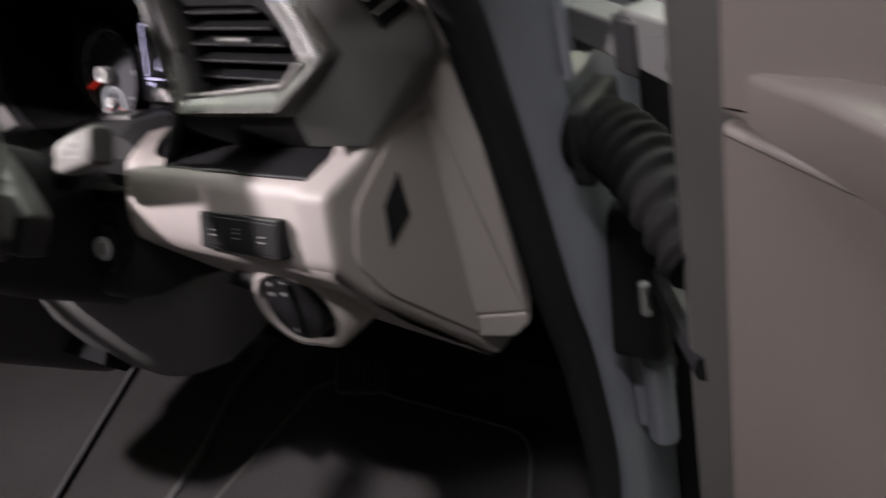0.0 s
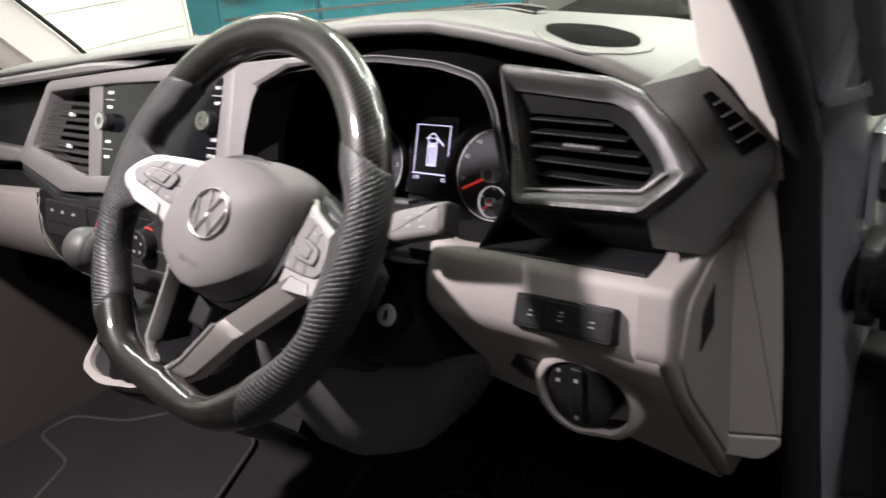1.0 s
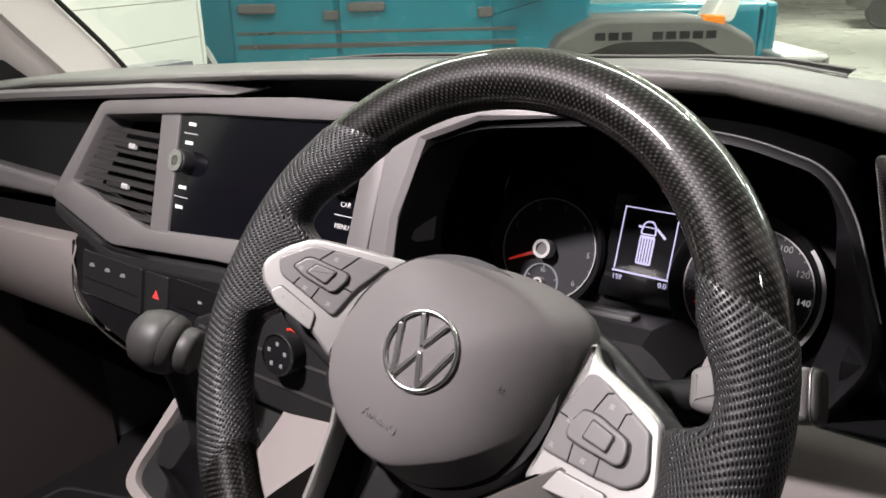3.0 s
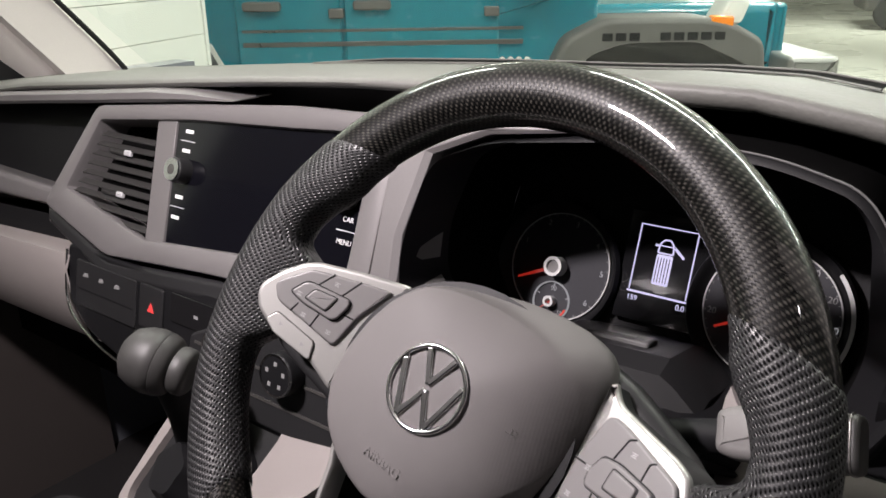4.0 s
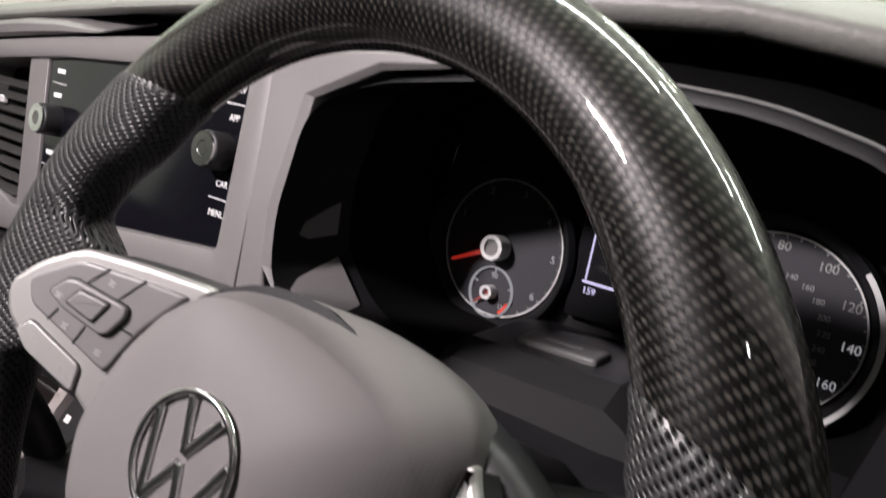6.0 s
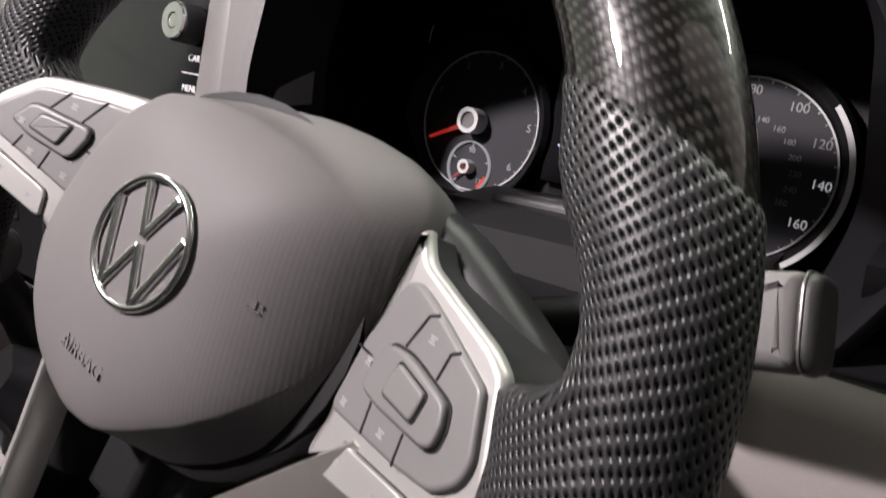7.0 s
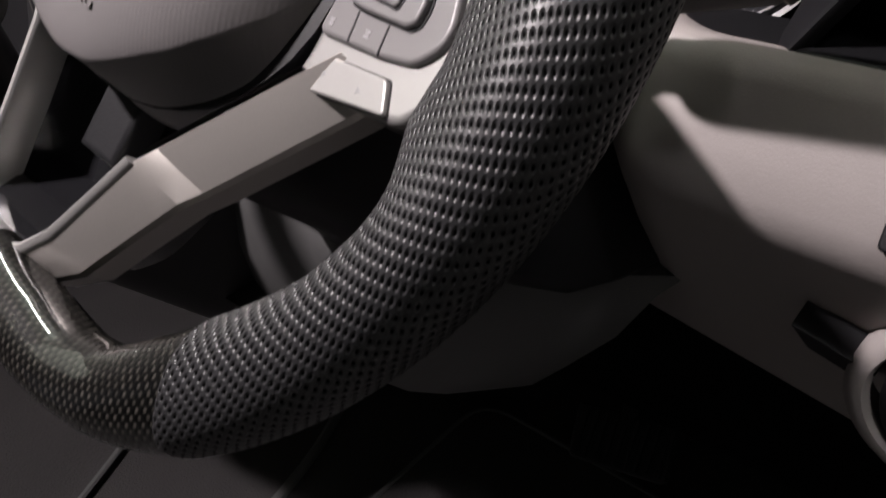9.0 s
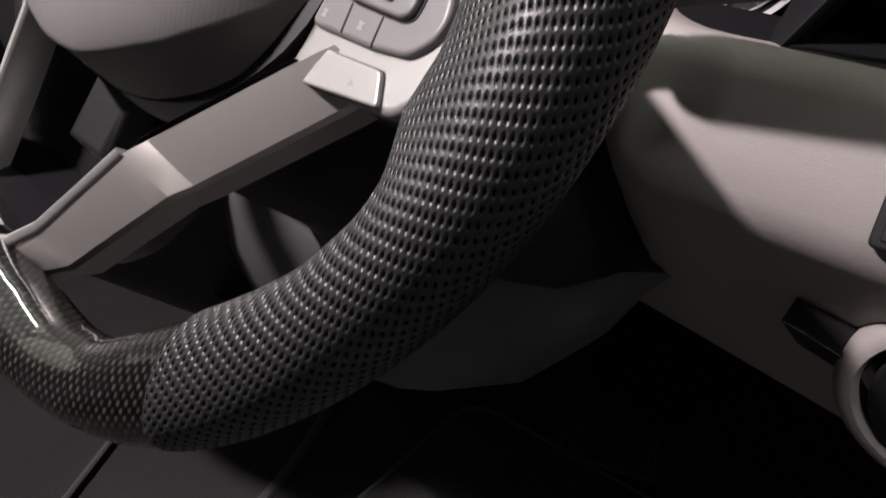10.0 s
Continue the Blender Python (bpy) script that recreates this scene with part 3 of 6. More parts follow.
part("bolt", disc(HM, 0.150, 0.0, 0.008, 0.011, 0.018, 0.002, 6), STEEL, hinge, "bright bolt head", 20)
gaiter = thing("cable_gaiter", (0.46, 0.35, 1.17), "black corrugated rubber cable gaiter between post and door", "cable gaiter")
bm = tube([(0.455, 0.345, 1.180), (0.487, 0.332, 1.178), (0.53, 0.298, 1.163), (0.580, 0.246, 1.135)], lambda f: 0.0295 + 0.0030 * math.sin(f * 2 * math.pi * 11), 24, per=44)
part("bellows", bm, GAITER, gaiter, "", 60)
part("collar", slab(pm, rounded([(0.312, 1.142), (0.386, 1.142), (0.386, 1.216), (0.312, 1.216)], 0.012), 0.0, 0.016, 0.005), RUBBER, gaiter)
low = thing("hinge_unit", (0.47, 0.40, 0.85), "grey painted steel lower door hinge", "door hinge")
part("leaf", box(bmesh.new(), pm, 0.375, 0.45, 0.80, 0.91, 0.0, 0.02, 0.004), PAINT, low)
part("knuckle", tube([(0.485, 0.37, 0.80), (0.485, 0.37, 0.91)], 0.016, 14, per=2), PAINT, low)
part("bolt", disc(pm, 0.42, 0.86, 0.011, 0.02, 0.03, 0.003, 6), STEEL, low, "", 20)

latch = thing("door_check", (0.49, 0.32, 1.02), "black door check housing with a bright steel pin", "door check")
part("housing", slab(pm, rounded([(0.335, 0.93), (0.42, 0.93), (0.43, 1.09), (0.36, 1.09)], 0.02), 0.0, 0.050, 0.01), BLACK, latch)
part("arm", tube([(0.50, 0.36, 1.03), (0.54, 0.29, 1.05), (0.585, 0.22, 1.06)], 0.012, 8), BLACK, latch)
part("pin", tube([(0.515, 0.285, 1.045), (0.515, 0.285, 1.075)], 0.005, 10, per=2), CHROME, latch, "bright steel pin")
part("sill_strip", slab(plane_at((0.44, 0, 0), (0, 1, 0), (0, 0, 1)), rounded([(-1.1, 0.556), (0.26, 0.556), (0.26, 0.575), (-1.1, 0.575)], 0.004), 0.0, 0.03, 0.004), PILLAR, van, "pale sill strip")

# ---- closed passenger door ----
pdoor = thing("closed_door", (LX, 0, 0.5), "closed van door with a taupe inner card and pocket", "vehicle door")
lm = plane_at((LX + 0.03, 0, 0), (0, -1, 0), (0, 0, 1))
part("door_card", slab(lm, rounded([(-0.42, 0.52), (0.9, 0.52), (0.9, 1.30), (-0.42, 1.30)], 0.04), 0.0, 0.03, 0.012), CARD, pdoor)
part("pocket", slab(lm, rounded([(-0.30, 0.60), (0.7, 0.60), (0.7, 0.82), (-0.34, 0.80)], 0.06), 0.03, 0.085, 0.02), CARD, pdoor)
part("window_sill", box(bmesh.new(), lm, -0.42, 0.9, 1.30, 1.36, -0.03, 0.04, 0.01), DARK, pdoor)

# ---- dashboard ----
dash = thing("dashboard", (-0.38, 0.4, 0.9), "grey and charcoal van dashboard with moulded panels", "dashboard")
#        x      brow y  brow z  far y  far z
BROW = [(-1.14, 0.235, 1.318, 0.60, 1.318), (-0.80, 0.214, 1.364, 0.68, 1.338), (-0.68, 0.212, 1.375, 0.69, 1.346), (-0.567, 0.212, 1.385, 0.70, 1.352), (-0.47, 0.212, 1.394, 0.71, 1.356), (-0.38, 0.212, 1.402, 0.71, 1.359), (-0.30, 0.212, 1.408, 0.71, 1.362), (-0.24, 0.212, 1.412, 0.71, 1.364), (-0.10, 0.216, 1.419, 0.70, 1.367), (0.0, 0.226, 1.427, 0.68, 1.368), (0.08, 0.230, 1.427, 0.66, 1.369), (0.14, 0.228, 1.419, 0.63, 1.370), (0.18, 0.226, 1.412, 0.60, 1.371), (0.22, 0.225, 1.405, 0.57, 1.371), (0.26, 0.226, 1.394, 0.54, 1.371), (0.29, 0.230, 1.381, 0.51, 1.366), (0.315, 0.232, 1.367, 0.49, 1.358), (0.335, 0.235, 1.354, 0.47, 1.352), (0.36, 0.245, 1.335, 0.45, 1.345)]


def pad_z(x, y):
    """Height of the dash top."""
    yb, zb, yf, zf = lerp_rows(BROW, x)
    f = (y - yb) / (yf - yb)
    return zb + (zf - zb) * f + float(np.interp(f, [0.0, 0.03, 0.1, 0.3, 0.6, 1.0], [0.0, 0.004, 0.008, 0.009, 0.006, 0.0]))


loops, under = [], []
for k in range(76):
    x = -1.14 + 1.50 * k / 75
    yb, zb, yf, zf = lerp_rows(BROW, x)
    lip = float(np.interp(x, [-0.24, 0.0], [0.009, 0.016]))
    row = [Vector((x, yb + 0.012, zb - lip)), Vector((x, yb + 0.005, zb - lip * 0.9)), Vector((x, yb + 0.0005, zb - lip * 0.62)), Vector((x, yb - 0.001, zb - lip * 0.3)), Vector((x, yb + 0.001, zb))]
    row += [Vector((x, yb + (yf - yb) * f, pad_z(x, yb + (yf - yb) * f))) for f in (0.015, 0.03, 0.06, 0.1, 0.2, 0.3, 0.45, 0.6, 0.8, 1.0)]
    row.append(Vector((x, yf, zf - 0.08)))
    loops.append(row)
    under.append([Vector((x, yb + 0.0125, zb - lip + 0.0005)), Vector((x, yb + 0.050, zb - lip - 0.006)), Vector((x, yb + 0.075, zb - (0.022 if -0.19 < x < 0.22 else 0.045))), Vector((x, yb + 0.09, zb - (0.024 if -0.19 < x < 0.22 else 0.10))), Vector((x, yb + 0.12, zb - 0.03))])
part("top_pad", rings(bmesh.new(), loops, closed=False), PAD, dash, "charcoal grained dash top", 60)
# black underside puts the deep shade below the brow into the colour
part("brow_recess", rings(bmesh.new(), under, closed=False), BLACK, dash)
closing = []
for k in range(31):
    x = -0.185 + 0.53 * k / 30
    closing.append([Vector((x, 0.352, 1.27)), Vector((x, 0.352, pad_z(x, 0.352) - 0.003)), Vector((x, 0.358, pad_z(x, 0.358) - 0.003)), Vector((x, 0.358, 1.27))])
# added near-black sheet closes the recess and stands for its shade
part("recess_shade_back", rings(bmesh.new(), closing, cap0=True, cap1=True), VOID, dash, smooth=0)
# long defroster slot across the dash top
slot = [[], []]
for k in range(41):
    x = -0.524 + 0.66 * k / 40
    y = 0.446 + 0.030 * math.sin(math.pi * k / 40) - 0.10 * (k / 40) ** 3
    w = 0.013 * min(1.0, 0.25 + k / 3)
    slot[0].append(Vector((x, y - w, pad_z(x, y - w) + 0.0016)))
    slot[1].append(Vector((x, y + w, pad_z(x, y + w) + 0.0016 + 0.0042 * min(1.0, k / 6))))
part("defroster_slot", rings(bmesh.new(), slot, closed=False), VOID, dash)
for side in slot:
    part("slot_edge", tube([p + Vector((0, 0, 0.0006)) for p in side], 0.0010, 8, per=0), PAD, dash)
# speaker opening on the top


def on_pad(r, a, lift):
    x, y = 0.231 + r * math.cos(a), 0.274 + r * math.sin(a)
    return Vector((x, y, pad_z(x, y) + lift))


turns = [2 * math.pi * k / 48 for k in range(48)]
part("speaker_ring", rings(bmesh.new(), [[on_pad(r, a, h) for a in turns] for r, h in ((0.053, -0.001), (0.0525, 0.0010), (0.044, 0.0012), (0.0405, 0.0005), (0.040, -0.001))]), PAD, dash)
part("speaker_mesh", rings(bmesh.new(), [[on_pad(r, a, 0.0014) for a in turns] for r in (0.0415, 0.03, 0.015, 0.002)], cap1=True), VOID, dash)

# light upper ledge under the brow, from the far side to the cluster
led = []
for k in range(39):
    x = -1.14 + 0.76 * k / 38
    z = float(np.interp(x, [-1.14, -0.8, -0.6, -0.49, -0.40, -0.38], [1.306, 1.341, 1.3605, 1.3715, 1.380, 1.382]))
    h = float(np.interp(x, [-0.52, -0.45, -0.38], [0.0135, 0.010, 0.001]))
    led.append([Vector((x, 0.245, z + h + 0.001)), Vector((x, 0.205, z + h)), Vector((x, 0.1985, z + h * 0.8)), Vector((x, 0.1975, z + h * 0.3)), Vector((x, 0.201, z)), Vector((x, 0.245, z))])
part("ledge", rings(bmesh.new(), led, closed=True, cap0=True, cap1=True), SATIN, dash, "satin grey ledge under the brow")

# open tray on the passenger side
FCM = lean_plane(-0.33, 0.172, 1.30, 22)


def fc(x, z):
    return (x + 0.33, (z - 1.30) / math.cos(radians(22)))


back = [fc(-1.14, 1.345), fc(-0.600, 1.362), fc(-0.672, 1.250), fc(-1.14, 1.20)]
part("tray_back", slab(FCM, back, -0.12, -0.06), BLACK, dash)
part("tray_lip", slab(FCM, [fc(-1.14, 1.268), fc(-1.14, 1.226), fc(-0.68, 1.242), fc(-0.672, 1.262)], -0.10, -0.012, 0.008), SATIN, dash)
part("lower_gap", slab(FCM, [fc(-1.14, 1.205), fc(-1.14, 1.15), fc(-0.62, 1.18), fc(-0.62, 1.235)], -0.12, -0.03), BLACK, dash)
# light grey lower passenger panel
loops = []
for k in range(25):
    x = -1.14 + 0.525 * k / 24
    f = k / 24
    zt = 1.172 + 0.03 * f
    zl = 1.06 + 0.02 * f
    loops.append([Vector((x, 0.20, zt)), Vector((x, 0.135, zt - 0.004)), Vector((x, 0.128, zt - 0.02)), Vector((x, 0.130, (zt + zl) / 2)), Vector((x, 0.142, zl + 0.012)), Vector((x, 0.155, zl)), Vector((x, 0.23, zl - 0.006))])
part("passenger_panel", rings(bmesh.new(), loops, closed=False), STONE, dash)
# added near-black filler boxes stand in for the shade below and inside the dash
part("under_dash_shade", box(bmesh.new(), I4, -1.14, 0.33, 0.285, 0.60, 0.90, 1.16), VOID, dash, smooth=0)
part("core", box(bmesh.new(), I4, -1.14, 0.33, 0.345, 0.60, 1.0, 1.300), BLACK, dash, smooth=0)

# centre bezel with the vent and screen openings
bez_o = rounded([fc(-0.678, 1.245), fc(-0.541, 1.213), fc(-0.37, 1.228), fc(-0.1805, 1.238), fc(-0.1805, 1.388), fc(-0.30, 1.385), fc(-0.44, 1.374), fc(-0.607, 1.358)], 0.010, 3)
bez_i = rounded([fc(-0.637, 1.268), fc(-0.483, 1.240), fc(-0.35, 1.252), fc(-0.206, 1.266), fc(-0.205, 1.371), fc(-0.30, 1.365), fc(-0.44, 1.358), fc(-0.596, 1.343)], 0.004, 3)
part("centre_bezel", frame_slab(FCM, bez_o, bez_i, -0.06, 0.004, edge=0.004), SATIN, dash, "satin dark grey centre bezel", 35)
part("bezel_lip", slab(FCM, [fc(-0.679, 1.243), fc(-0.541, 1.209), fc(-0.37, 1.224), fc(-0.181, 1.234), fc(-0.181, 1.214), fc(-0.37, 1.204), fc(-0.545, 1.190), fc(-0.672, 1.226)], -0.06, -0.002, 0.006), DARK, dash)
vent = thing("air_vent", (-0.55, 0.17, 1.29), "dark slatted centre air vent with chrome tabs", "air vent")
part("vent_box", slab(FCM, [fc(-0.638, 1.268), fc(-0.483, 1.239), fc(-0.499, 1.353), fc(-0.597, 1.344)], -0.055, -0.034), VOID, vent)
for k in range(9):
    z = 1.337 - 0.0104 * k
    xl = float(np.interp(z, [1.240, 1.268, 1.343], [-0.483, -0.634, -0.594])) + 0.003
    xr = -0.499 + 0.016 * (1.352 - z) / 0.112
    m = FCM @ Matrix.Translation((*fc(0, z), 0)) @ Matrix.Rotation(radians(-54), 4, "X")
    part("slat", slab(m, [(xl, -0.0045), (xr, -0.0045), (xr, 0.0045), (xl, 0.0045)], -0.0085, -0.0070, 0.0006), VENTGREY, vent)
    if k in (2, 6):
        tab = part("tab", slab(FCM, rounded([fc(-0.578, z - 0.0035), fc(-0.536, z - 0.0035), fc(-0.536, z + 0.0035), fc(-0.578, z + 0.0035)], 0.002), -0.02, -0.002, 0.002), VENTGREY, vent)
        part("tab_end", slab(FCM, rounded([fc(-0.547, z - 0.003), fc(-0.535, z - 0.003), fc(-0.535, z + 0.003), fc(-0.547, z + 0.003)], 0.0015), -0.004, 0.0, 0.0015), ALU, tab, "chrome end")
part("side_strip", slab(FCM, [fc(-0.4825, 1.2395), fc(-0.4525, 1.2415), fc(-0.4685, 1.3575), fc(-0.4990, 1.3535)], -0.05, -0.001, 0.001), SATIN, dash)

media = thing("media_unit", (-0.33, 0.17, 1.30), "glossy black media screen with two round knobs, switched off", "car radio")
part("screen", slab(FCM, [fc(-0.4520, 1.2415), fc(-0.35, 1.251), fc(-0.2055, 1.2655), fc(-0.2045, 1.3715), fc(-0.30, 1.3655), fc(-0.4680, 1.3575)], -0.03, -0.003, 0.001), SCREEN, media)
for x, z in ((-0.443, 1.311), (-0.224, 1.322)):
    u, v = fc(x, z)
    knob = part("knob", disc(FCM, u, v, 0.0125, -0.003, 0.012, 0.002), DARK, media)
    part("knob_cap", annulus(FCM, u, v, 0.0052, 0.0110, 0.011, 0.0138), CHROME, knob, "chrome ring")
    part("knob_centre", disc(FCM, u, v, 0.0052, 0.011, 0.0132, 0.001), STEEL if x < -0.3 else CHROME, knob)
for x, zs in ((-0.447, (1.348, 1.330, 1.287, 1.268)), (-0.219, (1.360, 1.343, 1.303, 1.285))):
    for k, z in enumerate(zs):
        u, v = fc(x + (0.003 if k > 1 and x < -0.3 else 0.0), z)
        if x < -0.3:
            part("button_mark", box(bmesh.new(), FCM, u - 0.006, u + 0.006, v - 0.0018, v + 0.0018, -0.003, -0.0024), MARK, media, smooth=0)
        else:
            lettering(("NAV", "APP", "CAR", "MENU")[k], 0.0062, at(FCM, u, v, -0.0026), MARK, media)
    for a, b in (zs[:2], zs[2:]):
        u, v = fc(x + (0.003 if a < 1.31 and x < -0.3 else 0.0), (a + b) / 2)
        part("button_line", box(bmesh.new(), FCM, u - 0.011, u + 0.011, v - 0.0004, v + 0.0004, -0.003, -0.0024), ALU, media, smooth=0)

# switch strip and climate panel below
SWM = lean_plane(-0.45, 0.128, 1.165, 12)
panel = thing("switch_strip", (-0.45, 0.13, 1.15), "black switch strip with a red hazard warning button", "switch panel")
part("housing", slab(SWM, rounded([(-0.172, 0.048), (-0.165, -0.018), (-0.125, -0.045), (-0.05, -0.062), (0.30, -0.062), (0.30, 0.048)], 0.012), -0.06, 0.0, 0.004), BLACK, panel)
part("button", slab(SWM, rounded([(-0.148, 0.034), (-0.148, -0.018), (-0.034, -0.018), (-0.034, 0.034)], 0.003), 0.0, 0.0025, 0.0015), DARK, panel)
part("button_groove", box(bmesh.new(), SWM, -0.142, -0.040, 0.0015, 0.0025, 0.0025, 0.0030), BLACK, panel, smooth=0)
part("button", slab(SWM, rounded([(-0.028, 0.034), (-0.028, -0.012), (0.012, -0.012), (0.012, 0.034)], 0.003), 0.0, 0.0025, 0.0015), DARK, panel)
part("hazard_triangle", slab(SWM, [(-0.0125, 0.007), (-0.0015, 0.007), (-0.007, 0.0165)], 0.0025, 0.0031), HAZARD, panel, "lit red hazard triangle", 0)
part("slot", slab(SWM, rounded([(0.024, 0.036), (0.024, 0.006), (0.13, 0.006), (0.13, 0.036)], 0.004), 0.0, 0.002, 0.001), GLOSS, panel)
part("symbol", box(bmesh.new(), SWM, 0.062, 0.068, 0.018, 0.021, 0.002, 0.0024), FAINT, panel, smooth=0)
for x, w in ((-0.128, 0.0055), (-0.098, 0.005), (-0.068, 0.0055)):
    part("symbol", slab(SWM, rounded([(x - w, 0.0165), (x + w, 0.0175), (x + w * 0.7, 0.0215), (x - w * 0.5, 0.021)], 0.001), 0.0025, 0.0029), FAINT, panel, smooth=0)
part("chrome_edge", tube([SWM @ Vector(p) for p in ((-0.170, 0.04, 0.001), (-0.166, -0.019, 0.001), (-0.126, -0.047, 0.001), (-0.05, -0.064, 0.001), (0.05, -0.066, 0.001))], 0.0016, 8), CHROME, panel, "thin chrome edge")
climate = thing("climate_panel", (-0.27, 0.13, 1.14), "black climate panel with round dials and chrome lines", "climate control")
part("panel", slab(SWM, rounded([(0.06, 0.003), (0.06, -0.055), (0.30, -0.055), (0.30, 0.040), (0.14, 0.040)], 0.006), 0.0, 0.005, 0.003), DARK, climate)
for x in (0.12, 0.20, 0.28):
    dial = part("dial", disc(SWM, x, 0.006, 0.0195, 0.005, 0.022, 0.003), BLACK, climate)
    part("dial_ring", annulus(SWM, x, 0.006, 0.0172, 0.0190, 0.018, 0.0225), CHROME, dial)
    part("dial_face", disc(SWM, x, 0.006, 0.0170, 0.02, 0.0222), BLACK, dial)
    part("red_arc", annulus(SWM, x, 0.006, 0.0192, 0.0215, 0.005, 0.0056, 10, None, 60, 110), RED, dial, "", 0)
    for a in range(5):
        w = radians(90 + 72 * a)
        part("symbol", box(bmesh.new(), SWM, x + 0.0105 * math.cos(w) - 0.0018, x + 0.0105 * math.cos(w) + 0.0018, 0.006 + 0.0105 * math.sin(w) - 0.0018, 0.006 + 0.0105 * math.sin(w) + 0.0018, 0.0222, 0.0226), FAINT, dial, smooth=0)
for y in (-0.029, -0.002):
    part("chrome_line", box(bmesh.new(), SWM, 0.07, 0.29, y - 0.0012, y + 0.0012, 0.005, 0.0065), STEEL, climate, smooth=0)

# ---- gear selector console ----
gear = thing("gear_selector", (-0.30, 0.08, 1.0), "automatic gear selector on a pale grey console", "gear lever")
GM = plane_at((-0.31, 0.085, 1.075), (1, 0, 0.12), (0, 0.72, 0.70))
outer = rounded([(-0.113, -0.070), (-0.055, -0.086), (0.04, -0.078), (0.17, 0.06), (0.15, 0.085), (-0.085, 0.085)], 0.02)
inner = rounded([(-0.103, -0.062), (-0.053, -0.076), (0.025, -0.068), (0.062, 0.045), (0.045, 0.066), (-0.072, 0.068)], 0.02)
part("surround", frame_slab(GM, outer, inner, -0.03, 0.004), STONE, gear, "pale grey surround", 30)
part("console", slab(GM, grown(outer, 0.004), -0.25, -0.028), DARK, gear)
part("base_plate", slab(GM, inner, -0.03, -0.004), DARK, gear)
for k in range(3):
    part("position_mark", box(bmesh.new(), GM, -0.074, -0.066, 0.028 - 0.016 * k, 0.034 - 0.016 * k, -0.004, -0.0034), MARK, gear, smooth=0)
part("boot", rings(bmesh.new(), [[GM @ Vector((w * math.cos(a) * (1 + 0.08 * math.sin(5 * a)) - 0.005, -0.02 + w * 1.2 * math.sin(a) * (1 + 0.08 * math.sin(5 * a)), h)) for a in [2 * math.pi * k / 40 for k in range(40)]] for w, h in ((0.05, -0.006), (0.048, 0.006), (0.036, 0.014), (0.026, 0.03), (0.018, 0.05))], cap1=True), BLACK, gear)
top_of = Vector((-0.328, 0.058, 1.197))
part("lever", tube([(-0.325, 0.07, 1.06), (-0.326, 0.068, 1.12), top_of - Vector((0, 0, 0.03))], 0.014, 14), BLACK, gear)
KM = plane_at((-0.321, 0.042, 1.197), (-0.412, 0.905, 0.013), (0.25, 0.10, 0.96))


def turned(m, rows, seg=36):
    """A body turned about the frame's n axis; rows of radius and height."""
    return rings(bmesh.new(), [[m @ Vector((r * math.cos(2 * math.pi * k / seg), r * math.sin(2 * math.pi * k / seg), h)) for k in range(seg)] for r, h in rows], cap0=True, cap1=True)


part("knob", turned(KM, [(0.005, -0.027), (0.0145, -0.0245), (0.022, -0.019), (0.026, -0.010), (0.0275, 0.0), (0.0268, 0.0078), (0.0258, 0.0086), (0.0268, 0.0094), (0.0245, 0.016), (0.0195, 0.0198), (0.013, 0.0205)]), VENTGREY, gear, "rounded dark grey knob", 50)
part("knob_button", turned(KM, [(0.013, 0.018), (0.0195, 0.0212), (0.0203, 0.0245), (0.0198, 0.031), (0.0172, 0.034), (0.010, 0.0348)]), VENTGREY, gear, "dark satin release button", 50)
tun = thing("centre_console", (-0.30, 0.2, 0.88), "dark grey lower edge of the centre console above the footwell", "console")
part("body", rings(bmesh.new(), [[Vector((-0.44 - d, y, z)), Vector((-0.14 + d, y, z)), Vector((-0.14 + d, 0.5, z)), Vector((-0.44 - d, 0.5, z))] for d, y, z in ((-0.02, 0.20, 0.885), (0.0, 0.17, 0.90), (0.0, 0.15, 0.93), (0.0, 0.20, 0.99))], cap0=True, cap1=True), BLACK, tun)

# ---- instrument cluster ----
cl = thing("instrument_cluster", (0.0, 0.30, 1.25), "black instrument cluster with two round dials and a lit display", "instrument cluster")
CM = lean_plane(0.0, 0.302, 1.25, 20)
front = [(-0.151, 1.300), (-0.147, 1.264), (-0.118, 1.238), (0.0, 1.214), (0.10, 1.214), (0.170, 1.226), (0.204, 1.285), (0.174, 1.350), (0.154, 1.375), (0.105, 1.386), (0.02, 1.391), (-0.09, 1.381), (-0.137, 1.362)]
throat = [(-0.150, 1.300), (-0.146, 1.262), (-0.114, 1.234), (0.0, 1.206), (0.10, 1.206), (0.155, 1.216), (0.170, 1.275), (0.158, 1.345), (0.140, 1.366), (0.10, 1.376), (0.02, 1.382), (-0.09, 1.374), (-0.134, 1.356)]
rear = [(-0.150, 1.29), (-0.146, 1.24), (-0.12, 1.20), (0.0, 1.195), (0.10, 1.195), (0.152, 1.205), (0.160, 1.26), (0.150, 1.325), (0.13, 1.345), (0.10, 1.352), (0.0, 1.355), (-0.08, 1.352), (-0.140, 1.34)]
front, throat, rear = rounded(front, 0.018, 5), rounded(throat, 0.016, 5), rounded(rear, 0.020, 5)


def cy(z, y0, lean):
    return y0 + (z - 1.30) * math.tan(radians(lean))


hood = [18 + 9 * min(1.0, max(0.0, (x + 0.09) / 0.11)) * min(1.0, max(0.0, (z - 1.30) / 0.05)) for x, z in front]
fr = [Vector((x, cy(z, 0.165, a), z)) for (x, z), a in zip(front, hood)]
rr = [Vector((x, cy(z, 0.328, 20), z)) for x, z in rear]
mid = [Vector((x, cy(z, 0.226, 18), z)) for x, z in throat]
